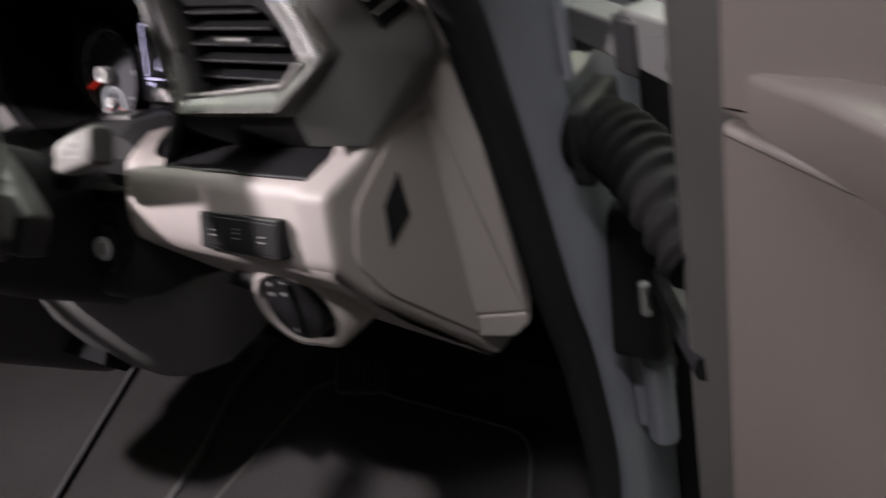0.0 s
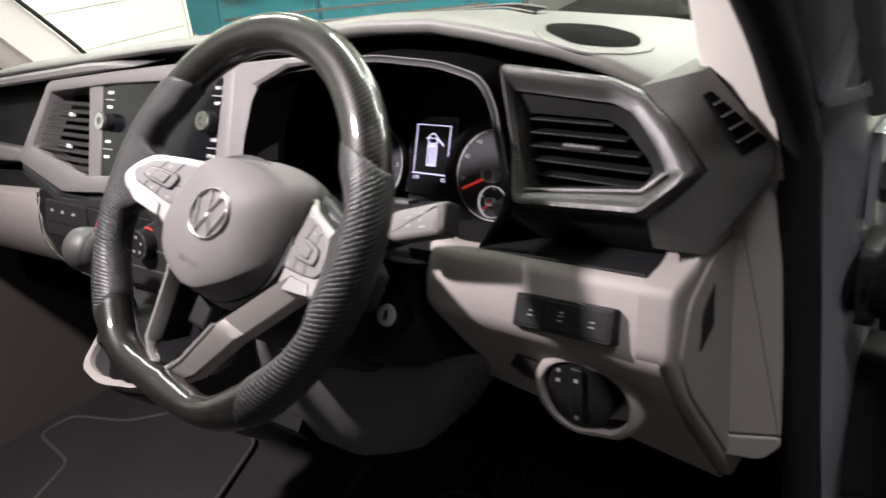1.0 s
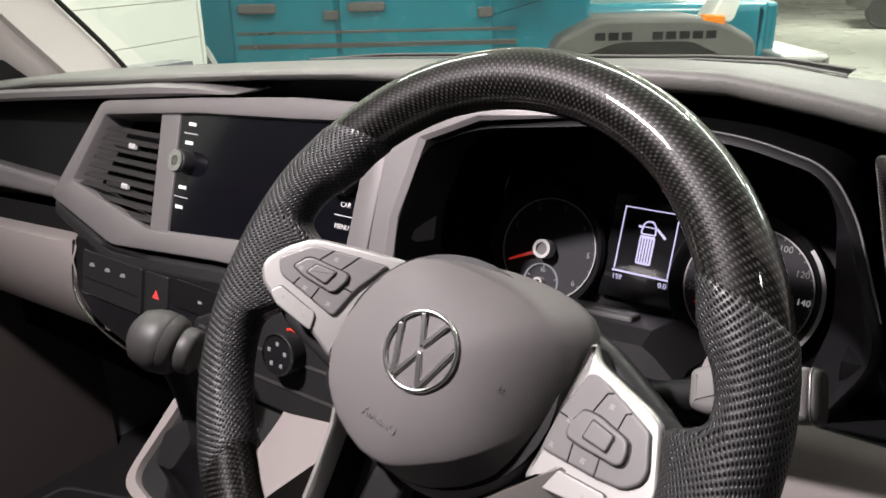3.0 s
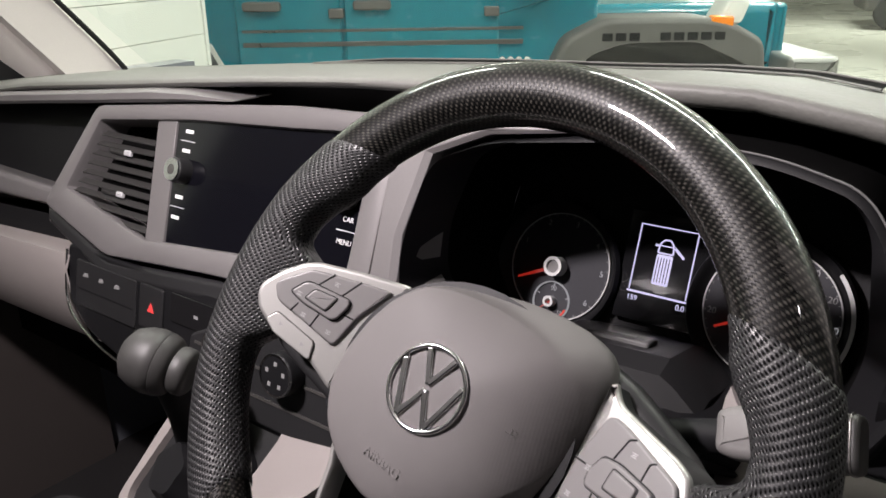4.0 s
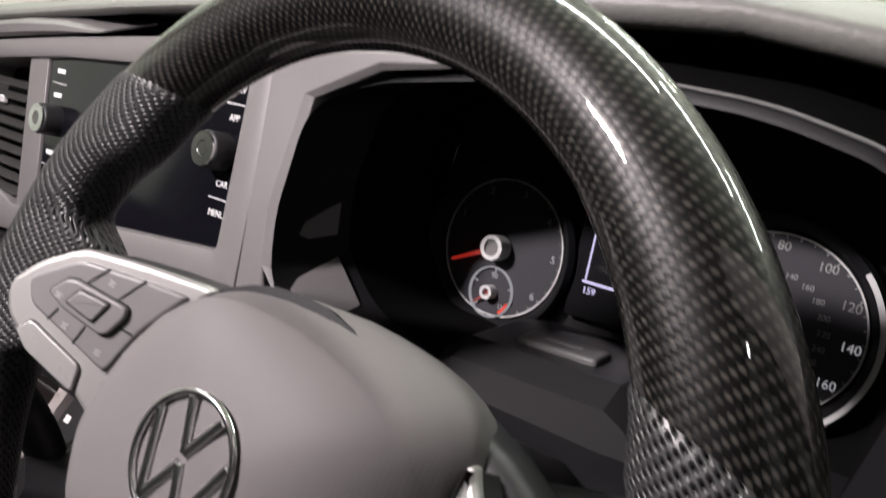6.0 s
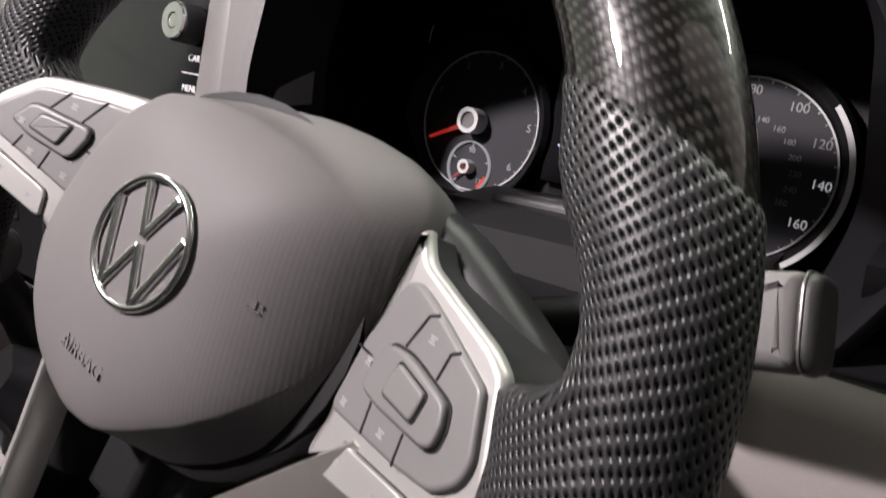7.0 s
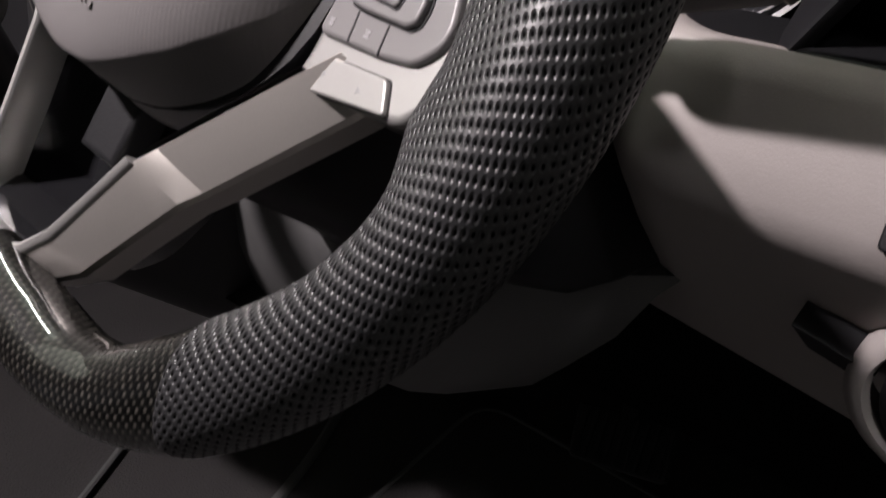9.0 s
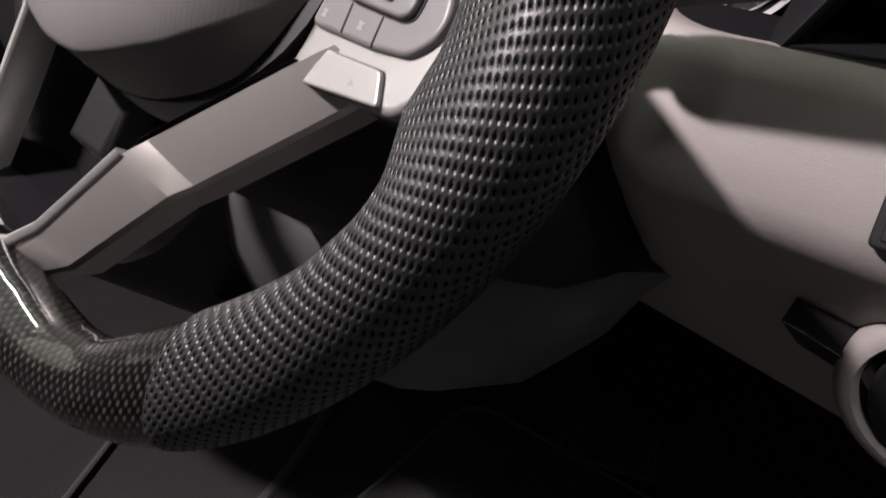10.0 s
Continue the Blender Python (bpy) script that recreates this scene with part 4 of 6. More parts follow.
# tunnel walls are near-black to hold the shade inside the hood
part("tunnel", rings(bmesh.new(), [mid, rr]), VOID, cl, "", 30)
part("hood_wall", rings(bmesh.new(), [fr, [a.lerp(b, 0.10) for a, b in zip(fr, mid)], mid]), BLACK, cl, "", 50)
part("back_plate", slab(CM, [(x, (z - 1.25) / math.cos(radians(20))) for x, z in rear], -0.02, -0.008), BLACK, cl)


def dial(u, v, r, numbers, sweep, needle, small, pot):
    d = part("dial", disc(CM, u, v, r, -0.01, -0.002, seg=64), DIALFACE, cl)
    part("dial_rim", annulus(CM, u, v, r - 0.0004, r + 0.0006, -0.004, -0.0012, 64), HUB, d)
    part("pot", rings(bmesh.new(), [[CM @ Vector((u + q * math.cos(2 * math.pi * k / 64), v + q * math.sin(2 * math.pi * k / 64), h)) for k in range(64)] for q, h in ((r + 0.0006, -0.004), (r + 0.004, 0.002), (r + 0.008, 0.008), (r + 0.010, 0.009), (r + 0.012, 0.004))]), BLACK, d, "", 60)
    # pale arc paints the light caught by the lower edge of the pot
    part("bright_arc", annulus(CM, u, v, r + 0.0070, r + 0.0100, 0.005, 0.0098, 40, None, *pot), HUB, d)
    for k in range(sweep[2]):
        a = radians(sweep[0] + (sweep[1] - sweep[0]) * k / (sweep[2] - 1))
        w = 0.0008 if k % 2 == 0 else 0.0005
        m = at(CM, u + (r - 0.0012) * math.cos(a), v + (r - 0.0012) * math.sin(a), -0.002, math.degrees(a))
        part("tick", box(bmesh.new(), m, -0.001, 0.001, -w / 2, w / 2, 0, 0.0005), FAINT, d, smooth=0)
    # lower numerals glow as if lit, upper ones stay faint as if shaded
    for word, a in numbers:
        w = radians(a)
        lettering(word, 0.0072, at(CM, u + (r - 0.0068) * math.cos(w), v + (r - 0.0068) * math.sin(w), -0.0018), NUMERAL if a < 25 or a > 190 else FAINT, d, "numeral")
    nm = at(CM, u, v, 0.004, needle)
    part("needle", slab(nm, [(0.0, -0.0018), (r * 0.82, -0.0009), (r * 0.82, 0.0009), (0.0, 0.0018)], 0.0, 0.001), POINTER, d, "red pointer", 0)
    part("needle_hub", annulus(CM, u, v, 0.0058, 0.0086, 0.0, 0.012), HUB, d)
    part("hub_cap", disc(CM, u, v, 0.0058, 0.0, 0.010), BUTTON, d)
    su, sv = small
    part("small_dial_ring", annulus(CM, su, sv, 0.0170, 0.0178, -0.002, 0.0005), NUMERAL, d)
    part("small_hub", annulus(CM, su, sv, 0.0027, 0.0048, -0.002, 0.006), HUB, d)
    part("small_needle", slab(at(CM, su, sv, 0.001, 222), [(0, -0.001), (0.0145, -0.0005), (0.0145, 0.0005), (0, 0.001)], 0, 0.0008), POINTER, d, "red pointer", 0)
    part("small_red_arc", annulus(CM, su, sv, 0.0148, 0.0166, -0.002, 0.0003, 12, None, -52, -18), RED, d)
    for a in (225, 160, 90, 20):
        m = at(CM, su + 0.0150 * math.cos(radians(a)), sv + 0.0150 * math.sin(radians(a)), -0.002, a)
        part("tick", box(bmesh.new(), m, -0.0015, 0.0015, -0.0004, 0.0004, 0, 0.0005), NUMERAL, d, smooth=0)
    return d


dial(-0.088, -0.0015, 0.0472, (("5", 2), ("6", -40), ("4", 38), ("3", 76), ("2", 115), ("1", 155)), (225, -60, 27), 205, (-0.0889, -0.033), (205, 285))
dial(0.0915, 0.0005, 0.0500, (("20", 190), ("40", 156), ("60", 125), ("80", 92), ("100", 58), ("120", 27), ("140", -2), ("160", -33)), (225, -60, 33), 207, (0.0925, -0.0290), (-100, 42))
for word, a in (("140", 78), ("160", 58), ("180", 40), ("200", 22), ("220", 5), ("240", -12), ("260", -28)):
    w = radians(a)
    lettering(word, 0.0046, at(CM, 0.0915 + 0.029 * math.cos(w), 0.029 * math.sin(w), -0.0018), FAINT, cl, "numeral")
lettering("90", 0.0055, at(CM, -0.0889, -0.0215, -0.0015), NUMERAL, cl, "numeral")
lettering("130", 0.0045, at(CM, -0.0785, -0.0415, -0.0015), NUMERAL, cl, "numeral")
# lit display between the dials
disp = part("display", slab(CM, [(-0.030, -0.030), (0.038, -0.030), (0.038, 0.060), (-0.030, 0.060)], -0.008, 0.001), GLOSS, cl)
DM = at(CM, 0.0045, 0.0215, 0.001)


def lit_box(x0, x1, y0, y1, name="display_line"):
    part(name, box(bmesh.new(), DM, x0, x1, y0, y1, 0.0005, 0.001), LIT, disp, smooth=0)


for x0, x1, y0, y1 in ((-0.0248, 0.0242, 0.0277, 0.0287), (-0.0248, -0.0238, -0.0265, 0.0287), (0.0232, 0.0242, -0.0265, 0.0287), (-0.0262, 0.0266, -0.0288, -0.0272)):
    lit_box(x0, x1, y0, y1)
part("van_symbol", slab(DM, rounded([(-0.0068, -0.0190), (0.0068, -0.0190), (0.0068, 0.0060), (-0.0068, 0.0060)], 0.0018), 0.0005, 0.001), LIT, disp, "lit outline of a van", 0)
part("van_symbol", frame_slab(DM, rounded([(-0.0072, 0.0065), (0.0072, 0.0065), (0.0062, 0.0150), (0.0030, 0.0190), (-0.0030, 0.0190), (-0.0062, 0.0150)], 0.002), rounded([(-0.0058, 0.0078), (0.0058, 0.0078), (0.0050, 0.0144), (0.0024, 0.0176), (-0.0024, 0.0176), (-0.0050, 0.0144)], 0.0016), 0.0005, 0.001), LIT, disp, "", 0)
part("van_symbol", slab(DM, [(-0.0050, 0.0128), (0.0050, 0.0128), (0.0050, 0.0138), (-0.0050, 0.0138)], 0.0005, 0.001), LIT, disp, "", 0)
part("van_symbol", slab(DM, [(0.0066, 0.0120), (0.0150, 0.0050), (0.0162, 0.0066), (0.0074, 0.0140)], 0.0005, 0.001), LIT, disp, "", 0)
part("van_symbol", slab(DM, [(-0.0096, 0.0120), (-0.0066, 0.0120), (-0.0066, 0.0140), (-0.0096, 0.0140)], 0.0005, 0.001), LIT, disp, "", 0)
for k in range(5):
    part("symbol_rib", box(bmesh.new(), DM, -0.0052 + 0.0024 * k, -0.0046 + 0.0024 * k, -0.017, 0.0035, 0.001, 0.0014), GLOSS, disp, smooth=0)
lettering("159", 0.0062, at(DM, -0.0205, -0.0335, 0.0006), LIT, disp, "reading")
lettering("0.0", 0.0062, at(DM, 0.0205, -0.0335, 0.0006), LIT, disp, "reading")
# ledge with the reset key, below the display
part("ledge", rings(bmesh.new(), [[Vector((x, 0.305, 1.206 + d)), Vector((x, 0.262, 1.224 + d)), Vector((x, 0.215, 1.234 + d)), Vector((x, 0.196, 1.229 + d)), Vector((x, 0.18, 1.19)), Vector((x, 0.30, 1.18))] for x, d in ((-0.075, -0.022), (-0.055, -0.006), (-0.045, 0.0), (0.050, 0.004), (0.060, -0.002), (0.080, -0.020))], cap0=True, cap1=True), DARK, cl, "", 25)
km = plane_at((0.003, 0.236, 1.2315), (1, 0, 0.05), (0, 0.975, -0.215))
part("reset_key", slab(km, rounded([(-0.026, -0.010), (0.026, -0.010), (0.026, 0.010), (-0.026, 0.010)], 0.003), -0.005, 0.004, 0.0025), KNEE, cl)
part("key_mark", box(bmesh.new(), km, -0.012, 0.012, -0.002, 0.002, 0.004, 0.0043), FAINT, cl, smooth=0)

# frame of the cluster on the dashboard
out = [b if p[0] > -0.02 else tuple(Vector(p).lerp(Vector(b), 0.04)) for p, b in zip(front, grown(front, 0.005))]
flank = [(-0.1795, 1.243), (-0.150, 1.243), (-0.158, 1.268), (-0.1605, 1.302), (-0.146, 1.366), (-0.094, 1.387), (-0.02, 1.3945), (-0.06, 1.397), (-0.1795, 1.388)]
part("cluster_flank", slab(lean_plane(0.0, 0.168, 1.30, 20), [(x, (z - 1.30) / math.cos(radians(20))) for x, z in flank], -0.03, 0.002, 0.002), SATIN, dash, "satin grey trim beside the cluster")
bevel = [[Vector((x - d, cy(z, 0.166, 20) + h, z + d * 0.4)) for x, z in ((-0.118, 1.240), (-0.1475, 1.266), (-0.1505, 1.302), (-0.136, 1.3635), (-0.088, 1.383), (0.0, 1.3935))] for d, h in ((0.0105, 0.001), (0.005, 0.003), (0.0, 0.016), (-0.001, 0.05))]
part("flank_bevel", rings(bmesh.new(), bevel, closed=False), SATIN, dash, "", 25)
inner_edge = [v.lerp(w, 0.16) for v, w in zip(fr, mid)]
oo = [Vector((x, v.y + 0.002, z)) for (x, z), v in zip(out, fr)]
part("cluster_frame", rings(bmesh.new(), [[v + Vector((0, 0.004, 0.0)) for v in oo], oo, [a.lerp(b, 0.35) + Vector((0, -0.0018, 0)) for a, b in zip(oo, fr)], [v + Vector((0, -0.0022, 0)) for v in fr], inner_edge]), BLACK, dash, "black frame round the instruments", 35)
# near-black sheet paints the unlit top of the hood
part("hood_top_shade", rings(bmesh.new(), [[v + Vector((0, d, h)) for v, w in zip(oo, out) if w[1] > 1.33] for d, h in ((0.0035, -0.0002), (0.03, 0.001), (0.13, -0.012))], closed=False), VOID, dash)
# thin paler tube paints the highlight along the hood's upper edge
part("hood_edge_highlight", tube([v + Vector((0, -0.001, 0.0006)) for v, w in zip(oo, out) if w[1] > 1.30 and w[0] > -0.02][::-1], 0.0008, 8, per=2), KNEE, dash)

# ---- driver's air vent and its trim ----
VM = lean_plane(0.265, 0.178, 1.325, 24, -4)
v_out = rounded([(-0.048, -0.0515), (0.0688, -0.0448), (0.0900, -0.0220), (0.1050, -0.0030), (0.0722, 0.0361), (0.046, 0.0541), (0.0154, 0.0640), (-0.0884, 0.0701), (-0.068, 0.0)], 0.006)
v_in = rounded([(-0.0440, -0.0345), (0.0615, -0.0228), (0.0710, -0.0155), (0.0775, -0.0077), (0.0690, 0.0076), (0.0430, 0.0345), (0.0240, 0.0420), (-0.0755, 0.0477), (-0.0600, 0.0)], 0.005)
v_rim = rounded([(-0.0428, -0.0319), (0.0540, -0.0185), (0.0590, -0.0125), (0.0620, -0.0065), (0.0555, 0.0020), (0.0310, 0.0235), (0.0150, 0.0307), (-0.0640, 0.0315), (-0.0530, 0.0)], 0.005)
# the lower flank of the trim stands out further than the upper one
lift = [0.004 + 0.011 * min(1.0, max(0.0, (-p[1] - 0.004) / 0.03)) for p in v_out]
lift = [h + 0.010 * min(1.0, max(0.0, (p[1] - 0.045) / 0.015)) * min(1.0, max(0.0, (0.03 - p[0]) / 0.08)) for p, h in zip(v_out, lift)]
loops = [[VM @ Vector((p[0], p[1], -0.03)) for p in v_out]]
for f, k, d in ((0.0, 0.85, -0.008), (0.06, 0.95, -0.003), (0.16, 0.96, 0.0005), (0.35, 0.80, 0.002), (0.6, 0.5, 0.0022), (0.85, 0.2, 0.0012)):
    loops.append([VM @ Vector((p[0] + (q[0] - p[0]) * f, p[1] + (q[1] - p[1]) * f, h * k + d)) for p, q, h in zip(v_out, v_in, lift)])
loops += [[VM @ Vector((p[0], p[1], 0.002)) for p in v_in], [VM @ Vector((p[0], p[1], -0.03)) for p in v_in]]
bm = rings(bmesh.new(), loops + [loops[0]])
bmesh.ops.remove_doubles(bm, verts=bm.verts[:], dist=1e-6)
part("vent_trim", bm, RIBBED, dash, "dark satin trim with fine ribs round the air vent", 60)
part("trim_lip", slab(VM, rounded([(-0.0440, -0.0385), (0.0635, -0.0262), (0.0730, -0.0180), (0.0810, -0.0085), (0.0772, -0.0075), (0.0613, -0.0226), (-0.0440, -0.0347)], 0.001), -0.004, 0.0065, 0.002), SATIN, dash)
rv = thing("air_vent", (0.265, 0.18, 1.33), "dark slatted side air vent with a satin tab", "air vent")
loops = [[VM @ Vector((p[0], p[1], h)) for p in row] for row, h in ((v_in, -0.035), (v_in, -0.002), (v_rim, -0.012), (v_rim, -0.035))]
part("vent_frame", rings(bmesh.new(), loops + [loops[0]]), DARK, rv, "dark grey frame", 35)
part("vent_box", slab(VM, v_in, -0.05, -0.034), VOID, rv)
for v, ul, ur in ((0.0290, -0.061, 0.0200), (0.0175, -0.060, 0.0340), (0.0060, -0.058, 0.0475), (-0.0060, -0.055, 0.0580), (-0.0180, -0.052, 0.0640), (-0.0280, -0.049, 0.0530)):
    m = VM @ Matrix.Translation((0, v, -0.018)) @ Matrix.Rotation(radians(-68), 4, "X")
    part("slat", slab(m, [(ul, -0.009), (ur, -0.009), (ur, 0.009), (ul, 0.009)], -0.0008, 0.0008, 0.0006), BLACK, rv)
part("tab", slab(VM, rounded([(-0.024, 0.0030), (0.014, 0.0030), (0.014, 0.0085), (-0.024, 0.0085)], 0.0025), -0.02, -0.0075, 0.0025), VENTGREY, rv)

# corner block with the side window outlet
crn = [Vector(p) for p in ((0.371, 0.178, 1.320), (0.333, 0.154, 1.286), (0.338, 0.154, 1.262), (0.370, 0.177, 1.252), (0.399, 0.222, 1.298), (0.404, 0.236, 1.326), (0.349, 0.222, 1.385), (0.310, 0.198, 1.377), (0.336, 0.188, 1.357))]
bm = bmesh.new()
fv = [bm.verts.new(v) for v in crn]
bv = [bm.verts.new(v + Vector((0.0, 0.14, 0.0))) for v in crn]
for face in ((0, 1, 2, 3), (0, 3, 4, 5), (0, 5, 6, 8), (8, 6, 7)):
    bm.faces.new([fv[k] for k in face])
for k in range(9):
    bm.faces.new((fv[k], bv[k], bv[(k + 1) % 9], fv[(k + 1) % 9]))
bm.faces.new(bv[::-1])
bmesh.ops.bevel(bm, geom=[e for e in bm.edges if e.calc_face_angle(0) > 0.2 and all(v in fv for v in e.verts)], offset=0.004, segments=3, affect="EDGES")
part("corner_block", bm, BLOCK, dash, "dark corner block with the side window outlet", 35)
tri4 = [Vector(p) for p in ((0.386, 0.206, 1.324), (0.397, 0.230, 1.330), (0.357, 0.216, 1.370), (0.354, 0.210, 1.369))]
SV = plane_at(tri4[0], tri4[1] - tri4[0], tri4[3] - tri4[0])
low_l, low_r, top_r, top_l = [(SV.inverted() @ p).to_2d() for p in tri4]
part("side_outlet", slab(SV, rounded([tuple(p) for p in (low_l, low_r, top_r, top_l)], 0.002), -0.004, 0.0035, 0.001), VOID, dash)
for k in range(4):
    f = 0.20 + 0.2 * k
    p, q = low_l.lerp(top_l, f), low_r.lerp(top_r, f)
    part("outlet_slat", box(bmesh.new(), SV, p.x + 0.001, q.x - 0.001, p.y - 0.0007, p.y + 0.0007, 0.003, 0.0055), PAD, dash, smooth=0)
# dark body under the vent
part("under_vent", rings(bmesh.new(), [[Vector((x, 0.30, z0)), Vector((x, y0, z0)), Vector((x, y0 + 0.002, z0 - 0.012)), Vector((x, 0.19, 1.232)), Vector((x, 0.30, 1.225))] for x, y0, z0 in ((0.185, 0.162, 1.277), (0.21, 0.160, 1.279), (0.334, 0.156, 1.284), (0.352, 0.168, 1.280))], cap0=True, cap1=True), BLACK, dash)

# ---- light grey lower panel on the driver's side ----
loops = []
for k in range(31):
    f = k / 30
    x = 0.098 + 0.262 * f
    e = max(0.0, 1 - f * 5)
    y0 = 0.130 - 0.003 * f + 0.055 * e * e
    zt = 1.236 + 0.004 * f
    crest = 1.190 - 0.006 * f
    zb, yb = 1.032 - 0.060 * f, 0.245 + 0.022 * f
    loops.append([Vector((x, y0 + 0.035, zt - 0.002)), Vector((x, y0 + 0.012, zt + 0.004)), Vector((x, y0 + 0.003, zt + 0.001)), Vector((x, y0 - 0.001, zt - 0.006)), Vector((x, y0 - 0.011, crest + 0.020)), Vector((x, y0 - 0.0145, crest + 0.006)), Vector((x, y0 - 0.0145, crest - 0.004)), Vector((x, y0 - 0.008, crest - 0.014)), Vector((x, y0 + (yb - y0) * 0.3, crest + (zb - crest) * 0.42)), Vector((x, yb - 0.01, zb + 0.012)), Vector((x, yb, zb)), Vector((x, yb + 0.06, zb + 0.004))])
part("lower_panel", rings(bmesh.new(), loops, closed=False), STONE, dash, "light grey panel below the vent", 50)
part("recess_floor", box(bmesh.new(), I4, 0.10, 0.36, 0.14, 0.222, 1.218, 1.2295), BLACK, dash, smooth=0)
part("shelf", slab(plane_at((0.24, 0.17, 1.2345), (1, 0, 0.03), (0, 1, 0.0)), [(-0.06, -0.030), (0.10, -0.032), (0.105, 0.04), (-0.06, 0.04)], 0.0, 0.009, 0.003), BLACK, dash)
# end cap on the side
EM = plane_at((0.361, 0, 0), (0, 1, 0), (0, 0, 1))
cap = rounded([(0.122, 1.243), (0.110, 1.190), (0.135, 1.146), (0.272, 0.972), (0.33, 0.972), (0.33, 1.27), (0.20, 1.27), (0.17, 1.247)], 0.008)
part("end_cap", slab(EM, cap, -0.02, 0.008, 0.006), STONE, dash, "light grey end cap")
flap = rounded([(0.145, 1.222), (0.128, 1.185), (0.150, 1.140), (0.245, 1.022), (0.262, 1.022), (0.262, 1.245), (0.20, 1.245)], 0.01)
part("cap_flap", slab(EM, flap, 0.008, 0.0105, 0.002), STONE, dash)
part("cap_slot", slab(EM, [(0.166, 1.172), (0.197, 1.182), (0.197, 1.220), (0.172, 1.205)], 0.010, 0.0112), BLACK, dash, smooth=0)
QM = plane_at((0.372, 0.246, 0), (0.040, 0.016, 0), (0, 0, 1))
part("post_trim", slab(QM, rounded([(-0.012, 1.0425), (0.046, 1.0425), (0.043, 1.13), (0.036, 1.25), (0.034, 1.33), (-0.012, 1.33)], 0.003), -0.03, 0.0, 0.003), STONE, dash, "light grey lower post trim", 30)
part("trim_foot", slab(QM, rounded([(-0.012, 1.018), (0.030, 1.014), (0.046, 1.030), (0.046, 1.0415), (-0.012, 1.0415)], 0.008), -0.03, 0.0, 0.003), STONE, dash, "", 30)

part("panel_slot", slab(plane_at((0.222, 0.141, 1.128), (1, 0, -0.2), (0, -0.55, 0.83)), [(-0.014, 0.006), (-0.004, -0.008), (0.020, -0.010), (0.022, 0.004)], -0.01, 0.004), BLACK, dash, smooth=0)
sw = thing("switch_unit", (0.277, 0.115, 1.205), "black three-button switch panel in the light grey dash", "switch panel")
P = plane_at((0.2780, 0.1135, 1.2072), (0.098, -0.009, 0.007), (-0.004, 0.0145, 0.030))
part("housing", slab(P, rounded([(-0.0475, -0.0145), (0.0475, -0.0145), (0.0475, 0.0145), (-0.0475, 0.0145)], 0.003), -0.014, 0.0022, 0.0012), BLACK, sw)
for k, x in enumerate((-0.0298, 0.0, 0.0298)):
    b = part("button", slab(P, rounded([(x - 0.0142, -0.0115), (x + 0.0142, -0.0115), (x + 0.0142, 0.0115), (x - 0.0142, 0.0115)], 0.0012), 0.0020, 0.0028, 0.0006), BLACK, sw)
    for dy in (-0.003, 0.001, 0.004)[: 2 + k % 2]:
        part("symbol", box(bmesh.new(), P, x - 0.0022 + 0.0008 * dy / 0.004, x + 0.0022, dy - 0.0006, dy + 0.0006, 0.0028, 0.0031), FAINT, b, smooth=0)

ls = thing("light_switch", (0.284, 0.131, 1.129), "round black headlamp switch with a pale grey surround", "light switch")
LM = plane_at((0.279, 0.140, 1.122), (1, -0.03, 0), (0, 0.05, 1.0))
part("surround", rings(bmesh.new(), [[LM @ Vector((r * 1.15 * math.cos(a) + (0.012 if math.cos(a) > 0.5 else 0), r * math.sin(a), h)) for a in [2 * math.pi * k / 48 for k in range(48)]] for r, h in ((0.041, -0.03), (0.040, 0.004), (0.036, 0.010), (0.0325, 0.010), (0.031, 0.004))]), STONE, ls, "", 60)
part("dial", disc(LM, 0, 0, 0.0315, -0.02, 0.008, 0.002, 48), BLACK, ls)
part("grip", slab(LM, rounded([(-0.007, -0.027), (0.007, -0.027), (0.007, 0.027), (-0.007, 0.027)], 0.004), 0.008, 0.0115, 0.002), BLACK, ls)
for x, y in ((0.0, 0.016), (0.0, -0.020), (-0.020, 0.010), (-0.019, 0.020)):
    part("symbol", box(bmesh.new(), LM, x - 0.0018, x + 0.0018, y - 0.0018, y + 0.0018, 0.0115 if x == 0 else 0.008, 0.0119 if x == 0 else 0.0085), FAINT, ls, smooth=0)

# ---- steering column ----
WM = plane_at((0, 0, 1.30), (0.98234, -0.02823, -0.18498), (0.16738, 0.57447, 0.80123))
col = thing("steering_column", (0.0, 0.15, 1.15), "black steering column shroud with the ignition lock", "steering column")
CO = plane_at((0, 0, 1.30), (1, 0.102, 0), (-0.0583, 0.569, 0.82))
shape = rounded([(-0.065, -0.085), (0.065, -0.085), (0.085, -0.03), (0.075, 0.04), (-0.075, 0.04), (-0.085, -0.03)], 0.03)
part("shroud", rings(bmesh.new(), [[CO @ Vector((x * s, y * s - d, n)) for x, y in shape] for s, d, n in ((0.85, 0, -0.065), (0.98, 0.0, -0.075), (1.05, 0.01, -0.13), (1.05, 0.02, -0.22), (1.0, 0.05, -0.30))], cap0=True, cap1=True), BLACK, col)
knee = rings(bmesh.new(), [[Vector((xl + (xr - xl) * k / 10, y + 0.05 * max(0.0, (k - 7) / 3) ** 2 + 0.03 * max(0.0, (3 - k) / 3) ** 2, z)) for k in range(11)] + [Vector((xr, 0.34, z)), Vector((xl, 0.34, z))] for y, z, xl, xr in ((0.165, 1.106, -0.19, 0.150), (0.134, 1.103, -0.20, 0.146), (0.124, 1.09, -0.21, 0.135), (0.128, 1.05, -0.22, 0.115), (0.140, 1.00, -0.24, 0.080), (0.158, 0.95, -0.25, 0.045), (0.178, 0.905, -0.25, 0.0), (0.200, 0.878, -0.24, -0.04), (0.235, 0.865, -0.20, -0.09))], cap0=True, cap1=True)
